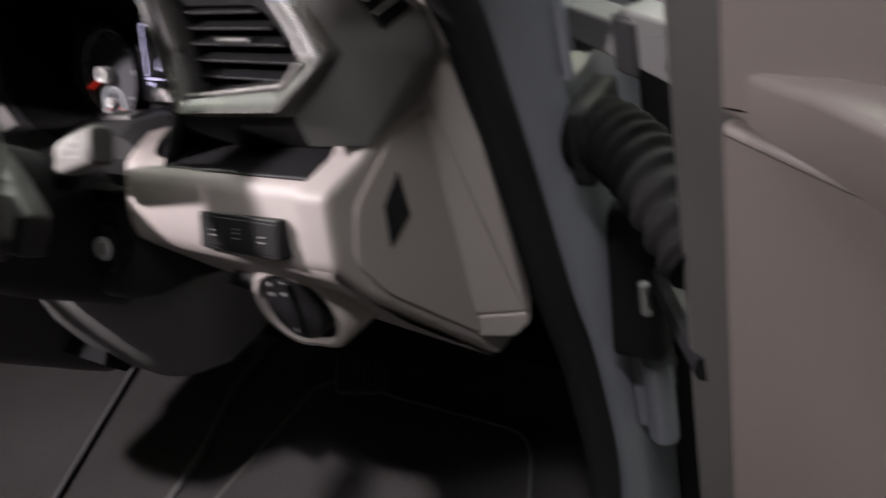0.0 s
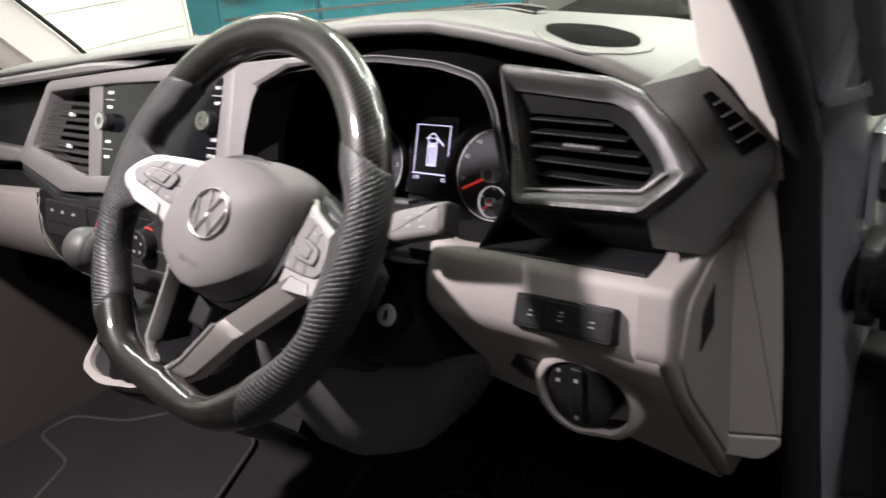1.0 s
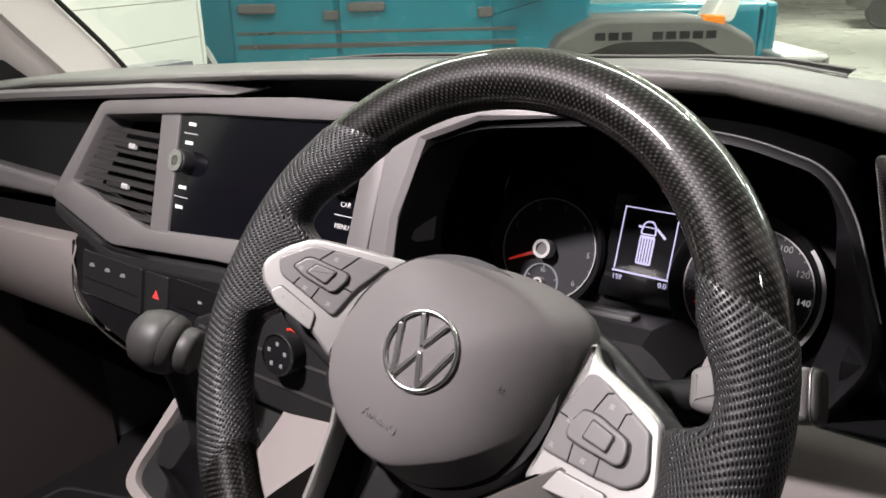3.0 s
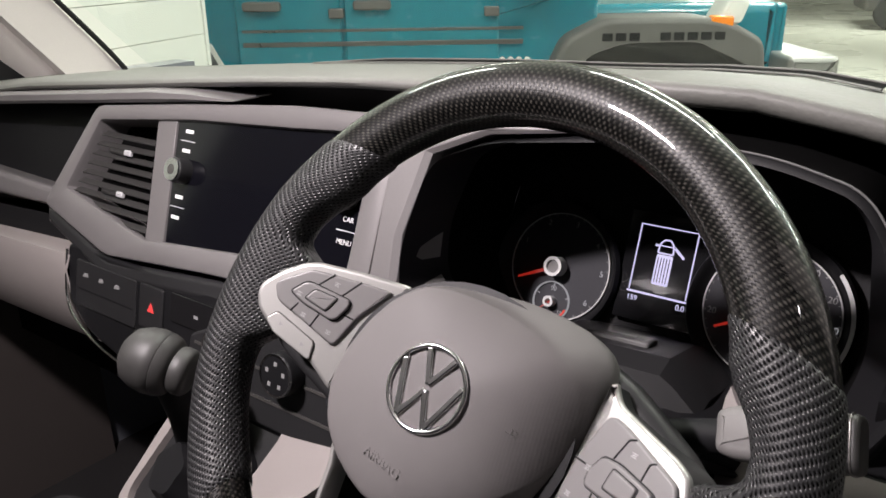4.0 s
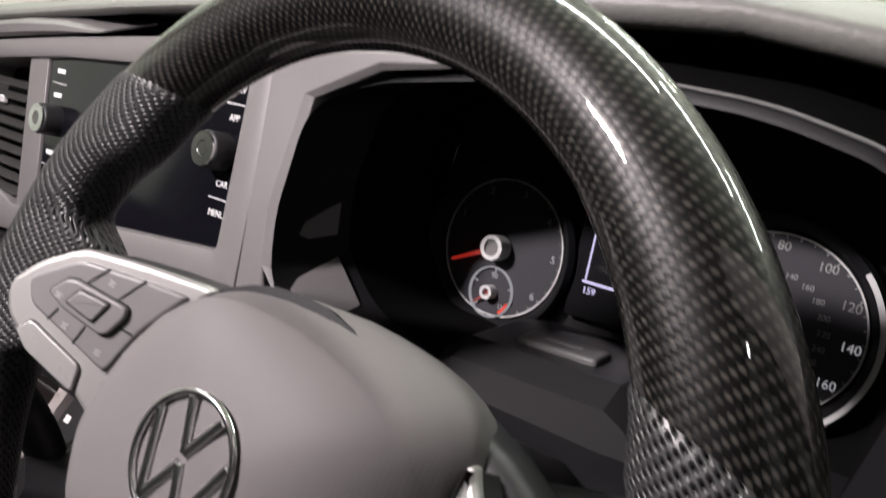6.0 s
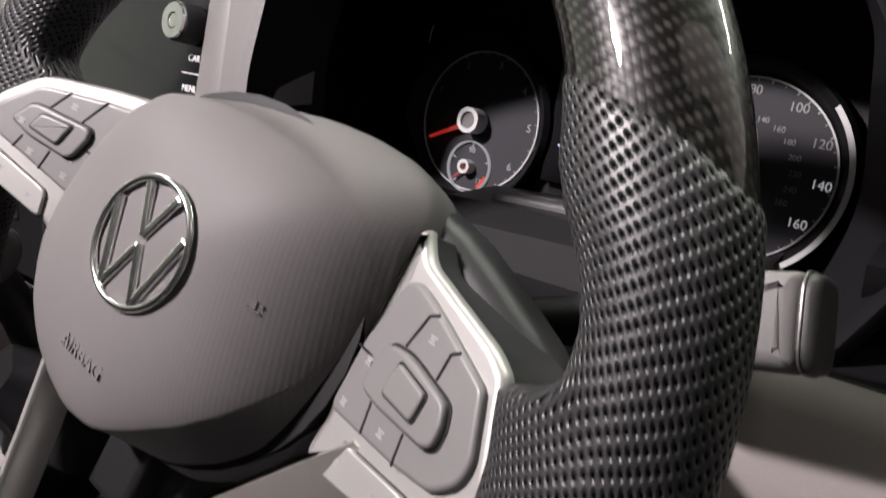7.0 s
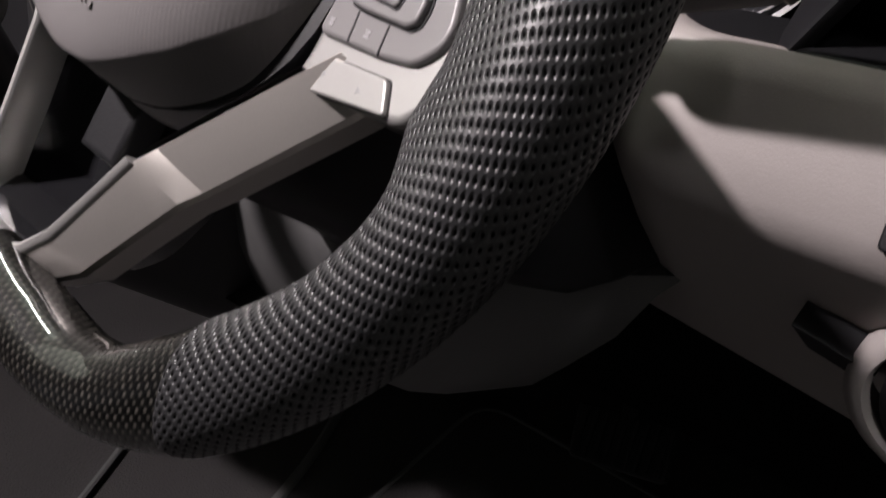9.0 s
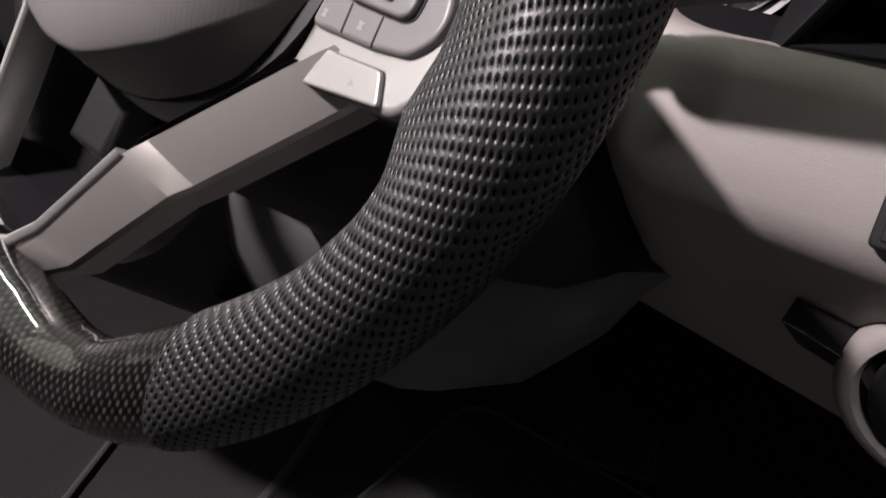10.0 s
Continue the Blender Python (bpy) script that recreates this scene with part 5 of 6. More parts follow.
part("knee_cover", knee, KNEE, col, "dark grey knee cover", 60)
turn_in = [(-0.17, 0.09), (-0.15, 0.03), (-0.12, 0.006), (-0.06, 0.0), (0.0, 0.0), (0.06, 0.0), (0.088, 0.001), (0.100, 0.012), (0.110, 0.032), (0.119, 0.062), (0.126, 0.11)]
cover = rings(bmesh.new(), [[Vector((x + 0.012 * max(0.0, (1.19 - z) / 0.08) * (x > 0.09), y + 0.1 * (x - 0.085) * (x < 0.085) * 0.5 + d, z)) for x, d in turn_in] for y, z in ((0.26, 1.205), (0.19, 1.213), (0.150, 1.213), (0.139, 1.207), (0.1165, 1.165), (0.105, 1.138), (0.104, 1.122), (0.108, 1.112), (0.120, 1.107), (0.17, 1.105))], closed=False)
part("column_cover", cover, BLACK, col, "black cover round the steering column", 60)
IG = plane_at((0.085, 0.116, 1.165), (1, 0.1, 0), (0.0, 0.45, 0.89))
part("lock_collar", annulus(IG, 0, 0, 0.0115, 0.0215, -0.02, 0.0065), BLACK, col, "", 30)
part("blank_plug", rings(bmesh.new(), [[IG @ Vector((0.001 + r * math.cos(2 * math.pi * k / 32), 0.032 + r * math.sin(2 * math.pi * k / 32), h)) for k in range(32)] for r, h in ((0.010, -0.01), (0.0095, 0.004), (0.0075, 0.004), (0.007, 0.001), (0.002, 0.001))], cap1=True), BLACK, col, "", 30)
part("ignition_lock", disc(IG, 0, 0, 0.0112, -0.02, 0.0072, 0.002), ALU, col, "bright ignition lock")
part("key_slot", box(bmesh.new(), IG, -0.0018, 0.0018, -0.005, 0.005, 0.0070, 0.0078), BLACK, col, smooth=0)
stalk = thing("wiper_stalk", (0.15, 0.10, 1.27), "dark stalk with a grey printed end", "stalk")
part("arm", tube([(0.05, 0.125, 1.225), (0.10, 0.115, 1.248), (0.145, 0.105, 1.268)], 0.010, 12), BLACK, stalk)
SM = plane_at((0.155, 0.100, 1.2755), (0.95, -0.05, 0.28), (-0.1, 0.55, 0.8))
paddle = rounded([(-0.036, -0.011), (-0.026, -0.0145), (0.0300, -0.0150), (0.0300, 0.0150), (-0.026, 0.0145), (-0.036, 0.011)], 0.004)
bm = rings(bmesh.new(), [[SM @ Vector((x, y, h)) for x, y in grown(paddle, -d)] for d, h in ((0.006, -0.0105), (0.003, -0.0095), (0.0008, -0.006), (0.0, -0.002), (0.0, 0.003), (0.0008, 0.007), (0.003, 0.0095), (0.006, 0.0102))], cap0=True, cap1=True)
part("end", bm, STALK, stalk, "grey printed end", 50)
part("end_ring", slab(SM @ Matrix.Rotation(radians(90), 4, "Y"), rounded([(-0.0085, -0.0140), (0.0085, -0.0140), (0.0085, 0.0140), (-0.0085, 0.0140)], 0.006), 0.0295, 0.0306), BLACK, stalk)
part("end_band", slab(SM @ Matrix.Rotation(radians(90), 4, "Y"), rounded([(-0.0098, -0.0152), (0.0098, -0.0152), (0.0098, 0.0152), (-0.0098, 0.0152)], 0.007), 0.0306, 0.0314, 0.0003), STEEL, stalk)
part("end_knob", slab(SM @ Matrix.Rotation(radians(90), 4, "Y"), rounded([(-0.0092, -0.0146), (0.0092, -0.0146), (0.0092, 0.0146), (-0.0092, 0.0146)], 0.007), 0.0314, 0.0350, 0.0026), VENTGREY, stalk, "", 60)
for x, y, w in ((0.010, -0.006, 0.004), (0.008, 0.0, 0.0025), (0.010, 0.006, 0.004), (-0.008, -0.003, 0.003), (-0.008, 0.004, 0.003)):
    part("symbol", slab(SM, rounded([(x - w, y - 0.0012), (x + w, y - 0.0007), (x + w * 0.7, y + 0.0012), (x - w * 0.8, y + 0.0009)], 0.0005), 0.0098, 0.0105), FAINT, stalk, smooth=0)
ped = thing("pedal", (0.053, 0.38, 0.78), "black ribbed rubber pedal in the footwell", "pedal")
PM = plane_at((0.056, 0.362, 0.776), (0.97, 0.05, 0.24), (-0.12, 0.62, 0.78))
part("pad", slab(PM, rounded([(-0.050, -0.028), (0.050, -0.028), (0.050, 0.028), (-0.050, 0.028)], 0.008), -0.012, 0.0, 0.003), RUBBER, ped)
for k in range(9):
    x = -0.044 + 0.0105 * k
    part("rib", slab(PM, [(x, -0.023), (x + 0.0035, -0.023), (x + 0.0095, 0.023), (x + 0.006, 0.023)], -0.001, 0.0035, 0.001), RUBBER, ped, smooth=0)
part("lever", tube([(0.056, 0.37, 0.775), (0.05, 0.45, 0.88), (0.045, 0.52, 1.0)], 0.010, 8), BLACK, ped)

# ---- steering wheel ----
wheel = thing("steering_wheel", (0, 0.03, 1.28), "flat-bottomed steering wheel in carbon and perforated black leather", "steering wheel")


# the rim leans a little against the hub plates
RM = WM @ Matrix.Translation((0.0045, 0.0019, -0.0132)) @ plane_at((0, 0, 0), (1, 0, 0.1292), (0, 1, 0.0484))


def side_angle(th):
    """Angle from the horizontal, alike on both sides of the wheel."""
    a = (th + 180) % 360 - 180
    return math.copysign(180, a) - a if abs(a) > 90 else a


def rim_in(th):
    """The rim's inner radius."""
    return float(np.interp(side_angle(th), [-90, -78, -68, -60, -50, -42, -35, -26, -19, -13, -6, 6, 13, 17, 22, 27, 31, 37, 60, 90], [0.142, 0.146, 0.153, 0.155, 0.1525, 0.1525, 0.1545, 0.158, 0.1585, 0.157, 0.155, 0.154, 0.155, 0.156, 0.153, 0.148, 0.1465, 0.149, 0.152, 0.152]))


def wing(th):
    """How far the grip's leather runs inwards onto the spoke."""
    return float(np.interp(side_angle(th), [-17, -14.5, -12.5, -10, -4, 3, 7, 9, 10.5, 11.5, 13], [0.0, 0.002, 0.009, 0.016, 0.0135, 0.0170, 0.0215, 0.0235, 0.017, 0.005, 0.0]))


def rim_point(th, ph, swell):
    ri, ro = rim_in(th) - swell, 0.188 + swell
    rc, hw = (ri + ro) / 2, (ro - ri) / 2
    hn = 0.0172 + swell - 0.15 * max(0.0, hw - 0.0195)
    r = rc + hw * math.copysign(abs(math.cos(ph)) ** 0.9, math.cos(ph))
    n = hn * math.copysign(abs(math.sin(ph)) ** 0.9, math.sin(ph))
    pull = max(0.0, -math.cos(ph)) ** 1.3 * wing(th)
    r -= pull
    n -= 0.55 * pull
    a = radians(th)
    x, y = r * math.cos(a), r * math.sin(a)
    low = -0.128
    if y < low:
        y = low - 0.052 * math.tanh((low - y) / 0.052)
    return RM @ Vector((x, y, n))


def rim_piece(name, start, end, swell, mat, label, steps):
    """start, end: (mean angle, slant) of the seams. The skin meets itself along the inner side."""
    seg = 40
    bm = bmesh.new()

    def edge_of(e, ph):
        return e[0] - e[1] * math.cos(ph)

    loops = []
    for i in range(steps + 1):
        f = i / steps
        tuck = swell * (1 - 0.9 * max(0.0, 1 - min(i, steps - i) / 1.5))
        loop = []
        for j in range(seg + 1):
            ph = -math.pi + 2 * math.pi * j / seg
            th = edge_of(start, ph) * (1 - f) + edge_of(end, ph) * f
            loop.append(rim_point(th, ph, tuck))
        loops.append(loop)
    across = []
    for loop in loops:
        run = [0.0]
        for p, q in zip(loop, loop[1:]):
            run.append(run[-1] + (q - p).length)
        across.append([w - run[seg // 2] for w in run])
    along = [0.0]
    for p, q in zip(loops, loops[1:]):
        along.append(along[-1] + ((q[seg // 4] - p[seg // 4]).length + (q[3 * seg // 4] - p[3 * seg // 4]).length) / 2)

    def uv(i, j):
        return (along[i], across[i][j])

    rings(bm, loops, closed=False, uv=uv)
    bmesh.ops.remove_doubles(bm, verts=bm.verts[:], dist=1e-6)
    return part(name, bm, mat, wheel, label, 80)


rim_piece("upper_rim", (33, 6.5), (143, -6), 0.0, CARBON, "glossy carbon weave upper rim", 90)
rim_piece("leather_grip", (-45, 4), (33, 6.5), 0.0011, LEATHER, "perforated black leather grip", 130)
rim_piece("leather_grip", (143, -6), (230, -4), 0.0011, LEATHER, "perforated black leather grip", 130)
rim_piece("lower_rim", (230, -4), (315, 4), 0.0, CARBON, "glossy carbon weave lower rim", 70)

# airbag cover
AM = plane_at((0, 0, 1.30), (0.99607, 0.052, -0.07167), (0.02904, 0.5728, 0.81918))
half = [(-0.048, 0.0545), (-0.020, 0.0605), (0.005, 0.0625), (0.030, 0.0625), (0.058, 0.0580), (0.0745, 0.0505), (0.0815, 0.0390), (0.0825, 0.0220), (0.0770, -0.0060), (0.0690, -0.0280), (0.0580, -0.0540), (0.0420, -0.0670), (0.0200, -0.0765), (0.0, -0.0765), (-0.028, -0.0680), (-0.055, -0.0560), (-0.0720, -0.0330), (-0.0800, -0.0080), (-0.0780, 0.0140), (-0.0660, 0.0380)]
crease = [(0.066, 0.033), (0.073, 0.015), (0.071, -0.007), (0.062, -0.026), (0.046, -0.0425), (0.020, -0.0580), (0.0, -0.066), (-0.019, -0.064), (-0.0425, -0.051), (-0.056, -0.036), (-0.063, -0.015), (-0.060, 0.005), (-0.045, 0.036), (-0.026, 0.0515), (0.0026, 0.0535), (0.0264, 0.0500), (0.050, 0.0425)]
MID = Vector((0.003, -0.004))


def reach(outline, steps=96):
    """How far an outline lies from the cover's middle, all round."""
    pts = [Vector(p) - MID for p in rounded(outline, 0.006, 4)]
    rows = sorted((math.atan2(p.y, p.x), p.length) for p in pts)
    xs, ys = [r[0] for r in rows], [r[1] for r in rows]
    return [float(np.interp(-math.pi + 2 * math.pi * k / steps, xs, ys, period=2 * math.pi)) for k in range(steps)]


far_edge, near_edge = reach(half), reach(crease)
loops = []
for f, k, n in ((0.97, 1.0, -0.060), (1.0, 1.0, -0.047), (1.0, 1.0, -0.042), (1.0, 0.92, -0.0385), (1.0, 0.86, -0.0365), (1.0, 0.45, -0.0240), (1.0, 0.05, -0.0110), (1.0, 0.02, -0.0097), (1.0, 0.0, -0.0082), (0.975, 0.0, -0.0072), (0.92, 0.0, -0.0058), (0.84, 0.0, -0.0043), (0.7, 0.0, -0.0026), (0.5, 0.0, -0.0011), (0.25, 0.0, -0.0002), (0.04, 0.0, 0.0)):
    loop = []
    for q in range(96):
        a = -math.pi + 2 * math.pi * q / 96
        r = f * (far_edge[q] * k + near_edge[q] * (1 - k))
        # the side that faces right and up rolls off softly, the lower edge is crisp
        soft = 0.5 + 0.5 * math.cos(max(-math.pi, min(math.pi, (a - 0.25) * 1.5)))
        sunk = n * (1 - soft) - 0.0395 * soft * (r / far_edge[q]) ** 3 if n > -0.036 else n
        loop.append(AM @ Vector((MID.x + r * math.cos(a), MID.y + r * math.sin(a), sunk)))
    loops.append(loop)
part("airbag_cover", rings(bmesh.new(), loops, cap0=True, cap1=True), AIRBAG, wheel, "grey airbag cover", 60)
lettering("AIRBAG", 0.0072, at(AM, -0.0108, -0.0437, -0.0022, -11), AIRBAG, wheel, "airbag_lettering", 0.0002)
sm = at(AM, 0.048, -0.0045, -0.0086, -8) @ Matrix.Rotation(radians(26), 4, "Y")
for x0, x1, y0, y1 in ((-0.0026, 0.0024, -0.0018, -0.0011), (-0.0004, 0.0003, -0.0011, 0.0018), (0.0012, 0.0026, 0.0002, 0.0014)):
    part("airbag_symbol", slab(sm, rounded([(x0, y0), (x1, y0), (x1, y1), (x0, y1)], 0.0003, 2), -0.002, 0.00015, 0.0001), AIRBAG, wheel, "", 0)
BM = WM
turn = [2 * math.pi * k / 64 for k in range(64)]
badge = part("badge_ring", rings(bmesh.new(), [[BM @ Vector(((0.0222 + 0.0013 * math.cos(b)) * math.cos(a), (0.0222 + 0.0013 * math.cos(b)) * math.sin(a), 0.0004 + 0.0014 * math.sin(b))) for a in turn] for b in [2 * math.pi * k / 10 for k in range(11)]]), CHROME, wheel, "chrome badge ring", 80)


def bar(pts, w):
    (x0, y0), (x1, y1) = pts
    d = Vector((x1 - x0, y1 - y0)).normalized()
    p = Vector((-d.y, d.x)) * w
    return [(x0 + p.x, y0 + p.y), (x0 - p.x, y0 - p.y), (x1 - p.x, y1 - p.y), (x1 + p.x, y1 + p.y)]


for s in (1, -1):
    for a, b in (((-0.0085, 0.0195), (0.0, 0.0022)), ((-0.0190, 0.0092), (-0.0088, -0.0190)), ((-0.0088, -0.0190), (0.0, -0.0008))):
        part("badge_bar", slab(BM, bar(((a[0] * s, a[1]), (b[0] * s, b[1])), 0.0017), -0.002, 0.0014, 0.0009), CHROME, badge, "", 0)

# the driver's right-hand plate sinks towards the cover
TM = WM @ Matrix.Translation((0.1, 0, -0.0202)) @ Matrix.Rotation(radians(-20.8), 4, "Y") @ Matrix.Translation((0, 0, 0.0065))
TL = WM @ Matrix.Translation((-0.1, 0, -0.0202)) @ Matrix.Rotation(radians(20.8), 4, "Y") @ Matrix.Translation((0, 0, 0.0065))
SIDES = {
    1: dict(m=TM, trim=[(-0.0258, 0.0485), (-0.0235, 0.0455), (-0.0175, 0.0395), (0.0243, 0.0292), (0.0321, 0.025), (0.0345, 0.0205), (0.0463, -0.005), (0.0465, -0.0115), (0.0423, -0.0189), (0.0338, -0.0272), (0.0279, -0.0286), (-0.0281, -0.0343), (-0.0296, -0.031), (-0.0279, -0.018), (-0.0225, 0.028), (-0.0262, 0.042)], pad=[(-0.0141, 0.0330), (-0.0187, 0.0312), (-0.0249, 0.0077), (-0.0255, -0.0158), (0.0128, -0.0138), (0.0303, -0.0114), (0.0377, -0.0046), (0.0386, 0.002), (0.0302, 0.0193), (0.0252, 0.0211), (0.0096, 0.0265), (-0.0059, 0.0314)], ring=[(-0.0103, 0.0145), (-0.0148, 0.0048), (-0.0146, -0.0007), (-0.0125, -0.0037), (-0.0029, -0.0045), (0.0226, -0.0039), (0.0265, -0.0018), (0.0267, 0.0045), (0.0238, 0.0107), (0.0192, 0.012), (0.0005, 0.0153)], key=[(-0.0015, 0.0008), (-0.0003, 0.0114), (0.0156, 0.0091), (0.015, 0.0002)], low=[(-0.0169, -0.0285), (-0.0127, -0.0205), (0.0219, -0.0179), (0.0287, -0.0272), (-0.0152, -0.0333)], cuts=((-0.0256, 0.0062, -0.0150, 0.0058), (-0.0048, 0.0152, -0.0015, 0.0266), (-0.0015, 0.0266, 0.0021, 0.0283), (0.0133, 0.0132, 0.0138, 0.0215), (0.0138, 0.0215, 0.0168, 0.0233), (-0.0073, -0.0045, -0.0054, -0.0141), (0.0112, -0.0045, 0.0128, -0.0138)), marks=((-0.0139, 0.0052), (0.0221, 0.0038), (-0.0195, -0.0109), (0.0027, -0.0095), (0.0045, 0.0215))),
    -1: dict(m=TL, trim=[(0.046, 0.0425), (0.0148, 0.0365), (-0.0133, 0.0296), (-0.0205, 0.0256), (-0.0320, 0.0145), (-0.0398, 0.0020), (-0.0393, -0.0048), (-0.0341, -0.0126), (-0.0270, -0.0163), (-0.0185, -0.0210), (0.0091, -0.0256), (0.0300, -0.0360), (0.0300, 0.0)], pad=[(-0.0316, 0.0070), (-0.0148, 0.0236), (-0.0094, 0.0252), (0.0170, 0.0308), (0.0371, 0.0342), (0.0248, 0.0116), (0.0191, -0.0112), (0.0006, -0.0074), (-0.0140, -0.0045), (-0.0253, -0.0026)], ring=[(-0.0207, 0.0061), (-0.0144, 0.0157), (-0.0106, 0.0173), (0.0153, 0.0184), (0.0176, 0.017), (0.018, 0.0135), (0.0145, 0.0037), (0.0111, 0.0015), (0.0036, 0.002), (-0.0096, 0.0028)], key=[(-0.0090, 0.0068), (-0.0056, 0.0142), (0.0091, 0.0154), (0.0059, 0.0054)], low=[(-0.0263, -0.0151), (-0.0218, -0.0092), (-0.0198, -0.0088), (0.0064, -0.0139), (0.008, -0.0155), (0.0098, -0.0248), (0.0070, -0.0250), (-0.0180, -0.0206)], cuts=((-0.0062, 0.0172, 0.0001, 0.0272), (0.0099, 0.0182, 0.0168, 0.0306), (0.0160, 0.0085, 0.0227, 0.0086), (-0.0122, 0.0020, -0.0144, -0.0043), (0.0024, 0.0016, 0.0008, -0.0073)), marks=((-0.0060, -0.0028), (0.0126, -0.0050), (-0.0135, 0.0075), (0.0040, 0.0225))),
}
for s, d in SIDES.items():
    PL = d["m"]
    part("spoke_trim", slab(PL, rounded(d["trim"], 0.005), -0.0125, -0.008, 0.0025), SILVER, wheel, "satin silver spoke trim")
    part("spoke_body", slab(PL, rounded([(x * 0.99, y * 0.98) for x, y in d["trim"]], 0.005), -0.042, -0.0125), DARK, wheel, "dark spoke body")
    k = part("button_pad", slab(PL, rounded(d["pad"], 0.004), -0.02, -0.0055, 0.0015), BUTTON, wheel, "grey button pad")
    for (a, b, c, e) in d["cuts"]:
        part("groove", tube([PL @ Vector((a, b, -0.0055)), PL @ Vector((c, e, -0.0055))], 0.0005, 6, per=1), BLACK, k)
    part("rocker_gap", slab(PL, rounded(d["ring"], 0.003), -0.006, -0.0052), BLACK, k)
    cx, cyy = sum(p[0] for p in d["ring"]) / len(d["ring"]), sum(p[1] for p in d["ring"]) / len(d["ring"])
    part("rocker", slab(PL, rounded([(cx + (x - cx) * 0.94, cyy + (y - cyy) * 0.92) for x, y in d["ring"]], 0.003), -0.006, -0.0030, 0.0012), BUTTON, k)
    kx, ky = sum(p[0] for p in d["key"]) / 4, sum(p[1] for p in d["key"]) / 4
    part("key_gap", slab(PL, rounded([(kx + (x - kx) * 1.1, ky + (y - ky) * 1.12) for x, y in d["key"]], 0.002), -0.0036, -0.0028), BLACK, k)
    part("centre_key", slab(PL, rounded(d["key"], 0.002), -0.0036, -0.0016, 0.001), BUTTON, k)
    count = len(d["low"])
    lx, ly = sum(p[0] for p in d["low"]) / count, sum(p[1] for p in d["low"]) / count
    part("key_gap", slab(PL, rounded([(lx + (x - lx) * 1.025, ly + (y - ly) * 1.07) for x, y in d["low"]], 0.002), -0.010, -0.0079), BLACK, k)
    part("lower_key", slab(PL, rounded(d["low"], 0.0022, 3), -0.01, -0.0062, 0.0007), SILVER, k, "satin silver key")
    wide = max(p[0] for p in d["low"]) - min(p[0] for p in d["low"])
    for e in (-0.24, 0.24):
        px, py = lx + e * wide, ly + (0.002 * e if s > 0 else -0.010 * e)
        mark = part("symbol", slab(PL, [(px - 0.0013, py - 0.0013), (px + 0.0013, py), (px - 0.0013, py + 0.0013)], -0.0063, -0.00605), FAINT, k, smooth=0)
    for x, y in d["marks"]:
        for w, h, dy in ((0.0016, 0.0003, 0.0009), (0.0011, 0.0003, 0.0), (0.0016, 0.0003, -0.0009)):
            part("symbol", box(bmesh.new(), PL, x - w, x + w, y + dy - h, y + dy + h, -0.0055, -0.0053 if abs(x) > 0.016 or abs(y) > 0.012 or y < 0 else -0.0028), FAINT, k, smooth=0)
    # arm of the lower spoke: a flat satin bar with a brighter raised edge
    inner = ((0.092, -0.018), (0.0804, -0.031), (0.0416, -0.0777), (0.0262, -0.1106), (0.0183, -0.1273), (0.008, -0.1395), (-0.0025, -0.1455)) if s > 0 else ((-0.055, -0.030), (-0.0408, -0.0651), (-0.036, -0.095), (-0.0323, -0.1265), (-0.023, -0.137), (-0.0114, -0.143), (-0.0025, -0.1455))
    outer = ((0.114, -0.020), (0.1029, -0.0351), (0.0653, -0.0829), (0.047, -0.1130), (0.034, -0.1350), (0.018, -0.148), (-0.0025, -0.154)) if s > 0 else ((-0.064, -0.029), (-0.048, -0.065), (-0.0425, -0.095), (-0.039, -0.128), (-0.030, -0.143), (-0.016, -0.151), (-0.0025, -0.154))
    loops, edge = [], []
    ii, oo = ([Vector((*p, 0)).lerp(Vector((*q, 0)), k / 4) for p, q in zip(row, row[1:]) for k in range(4)] + [Vector((*row[-1], 0))] for row in (inner, outer))
    for a, b in zip(ii, oo):
        w = (b - a).normalized()
        p = [a, a + w * 0.0012, a.lerp(b, 0.5), b - w * 0.0015, b, b, a]
        dip = 0.0035 * min(1.0, max(0.0, (9 - len(loops)) / 1.0)) if s > 0 else 0.0
        h = [q - dip for q in (-0.0205, -0.0192, -0.0222, -0.0262, -0.0285, -0.041, -0.026)]
        loops.append([WM @ Vector((q.x, q.y, n)) for q, n in zip(p, h)])
        p = [a - w * 0.0026, a - w * 0.0026, a - w * 0.0012, a + w * 0.0012, a + w * 0.0024, a + w * 0.0024]
        h = [-0.034, -0.0190, -0.0176, -0.0180, -0.0196, -0.026]
        edge.append([WM @ Vector((q.x, q.y, n)) for q, n in zip(p, h)])
    part("well_wall", rings(bmesh.new(), [[WM @ Vector((a.x - 0.0008 * s, a.y, -0.0215)), WM @ Vector((a.x - 0.0008 * s, a.y, -0.058))] for a in ii[3:]], closed=False), GLOSS, wheel)
    part("lower_spoke", rings(bmesh.new(), loops, cap0=True, cap1=True), SPOKE, wheel, "satin dark silver lower spoke", 22)
    part("spoke_edge", rings(bmesh.new(), edge[9 if s > 0 else 3:], cap0=True, cap1=True), SILVER, wheel, "satin silver edge", 50)
well = rounded([(-0.060, -0.060), (-0.036, -0.122), (-0.02, -0.139), (0.02, -0.139), (0.036, -0.122), (0.060, -0.060)], 0.008)
part("spoke_well", slab(WM, well, -0.060, -0.050), GLOSS, wheel, "glossy black spoke well")
bm = bmesh.new()
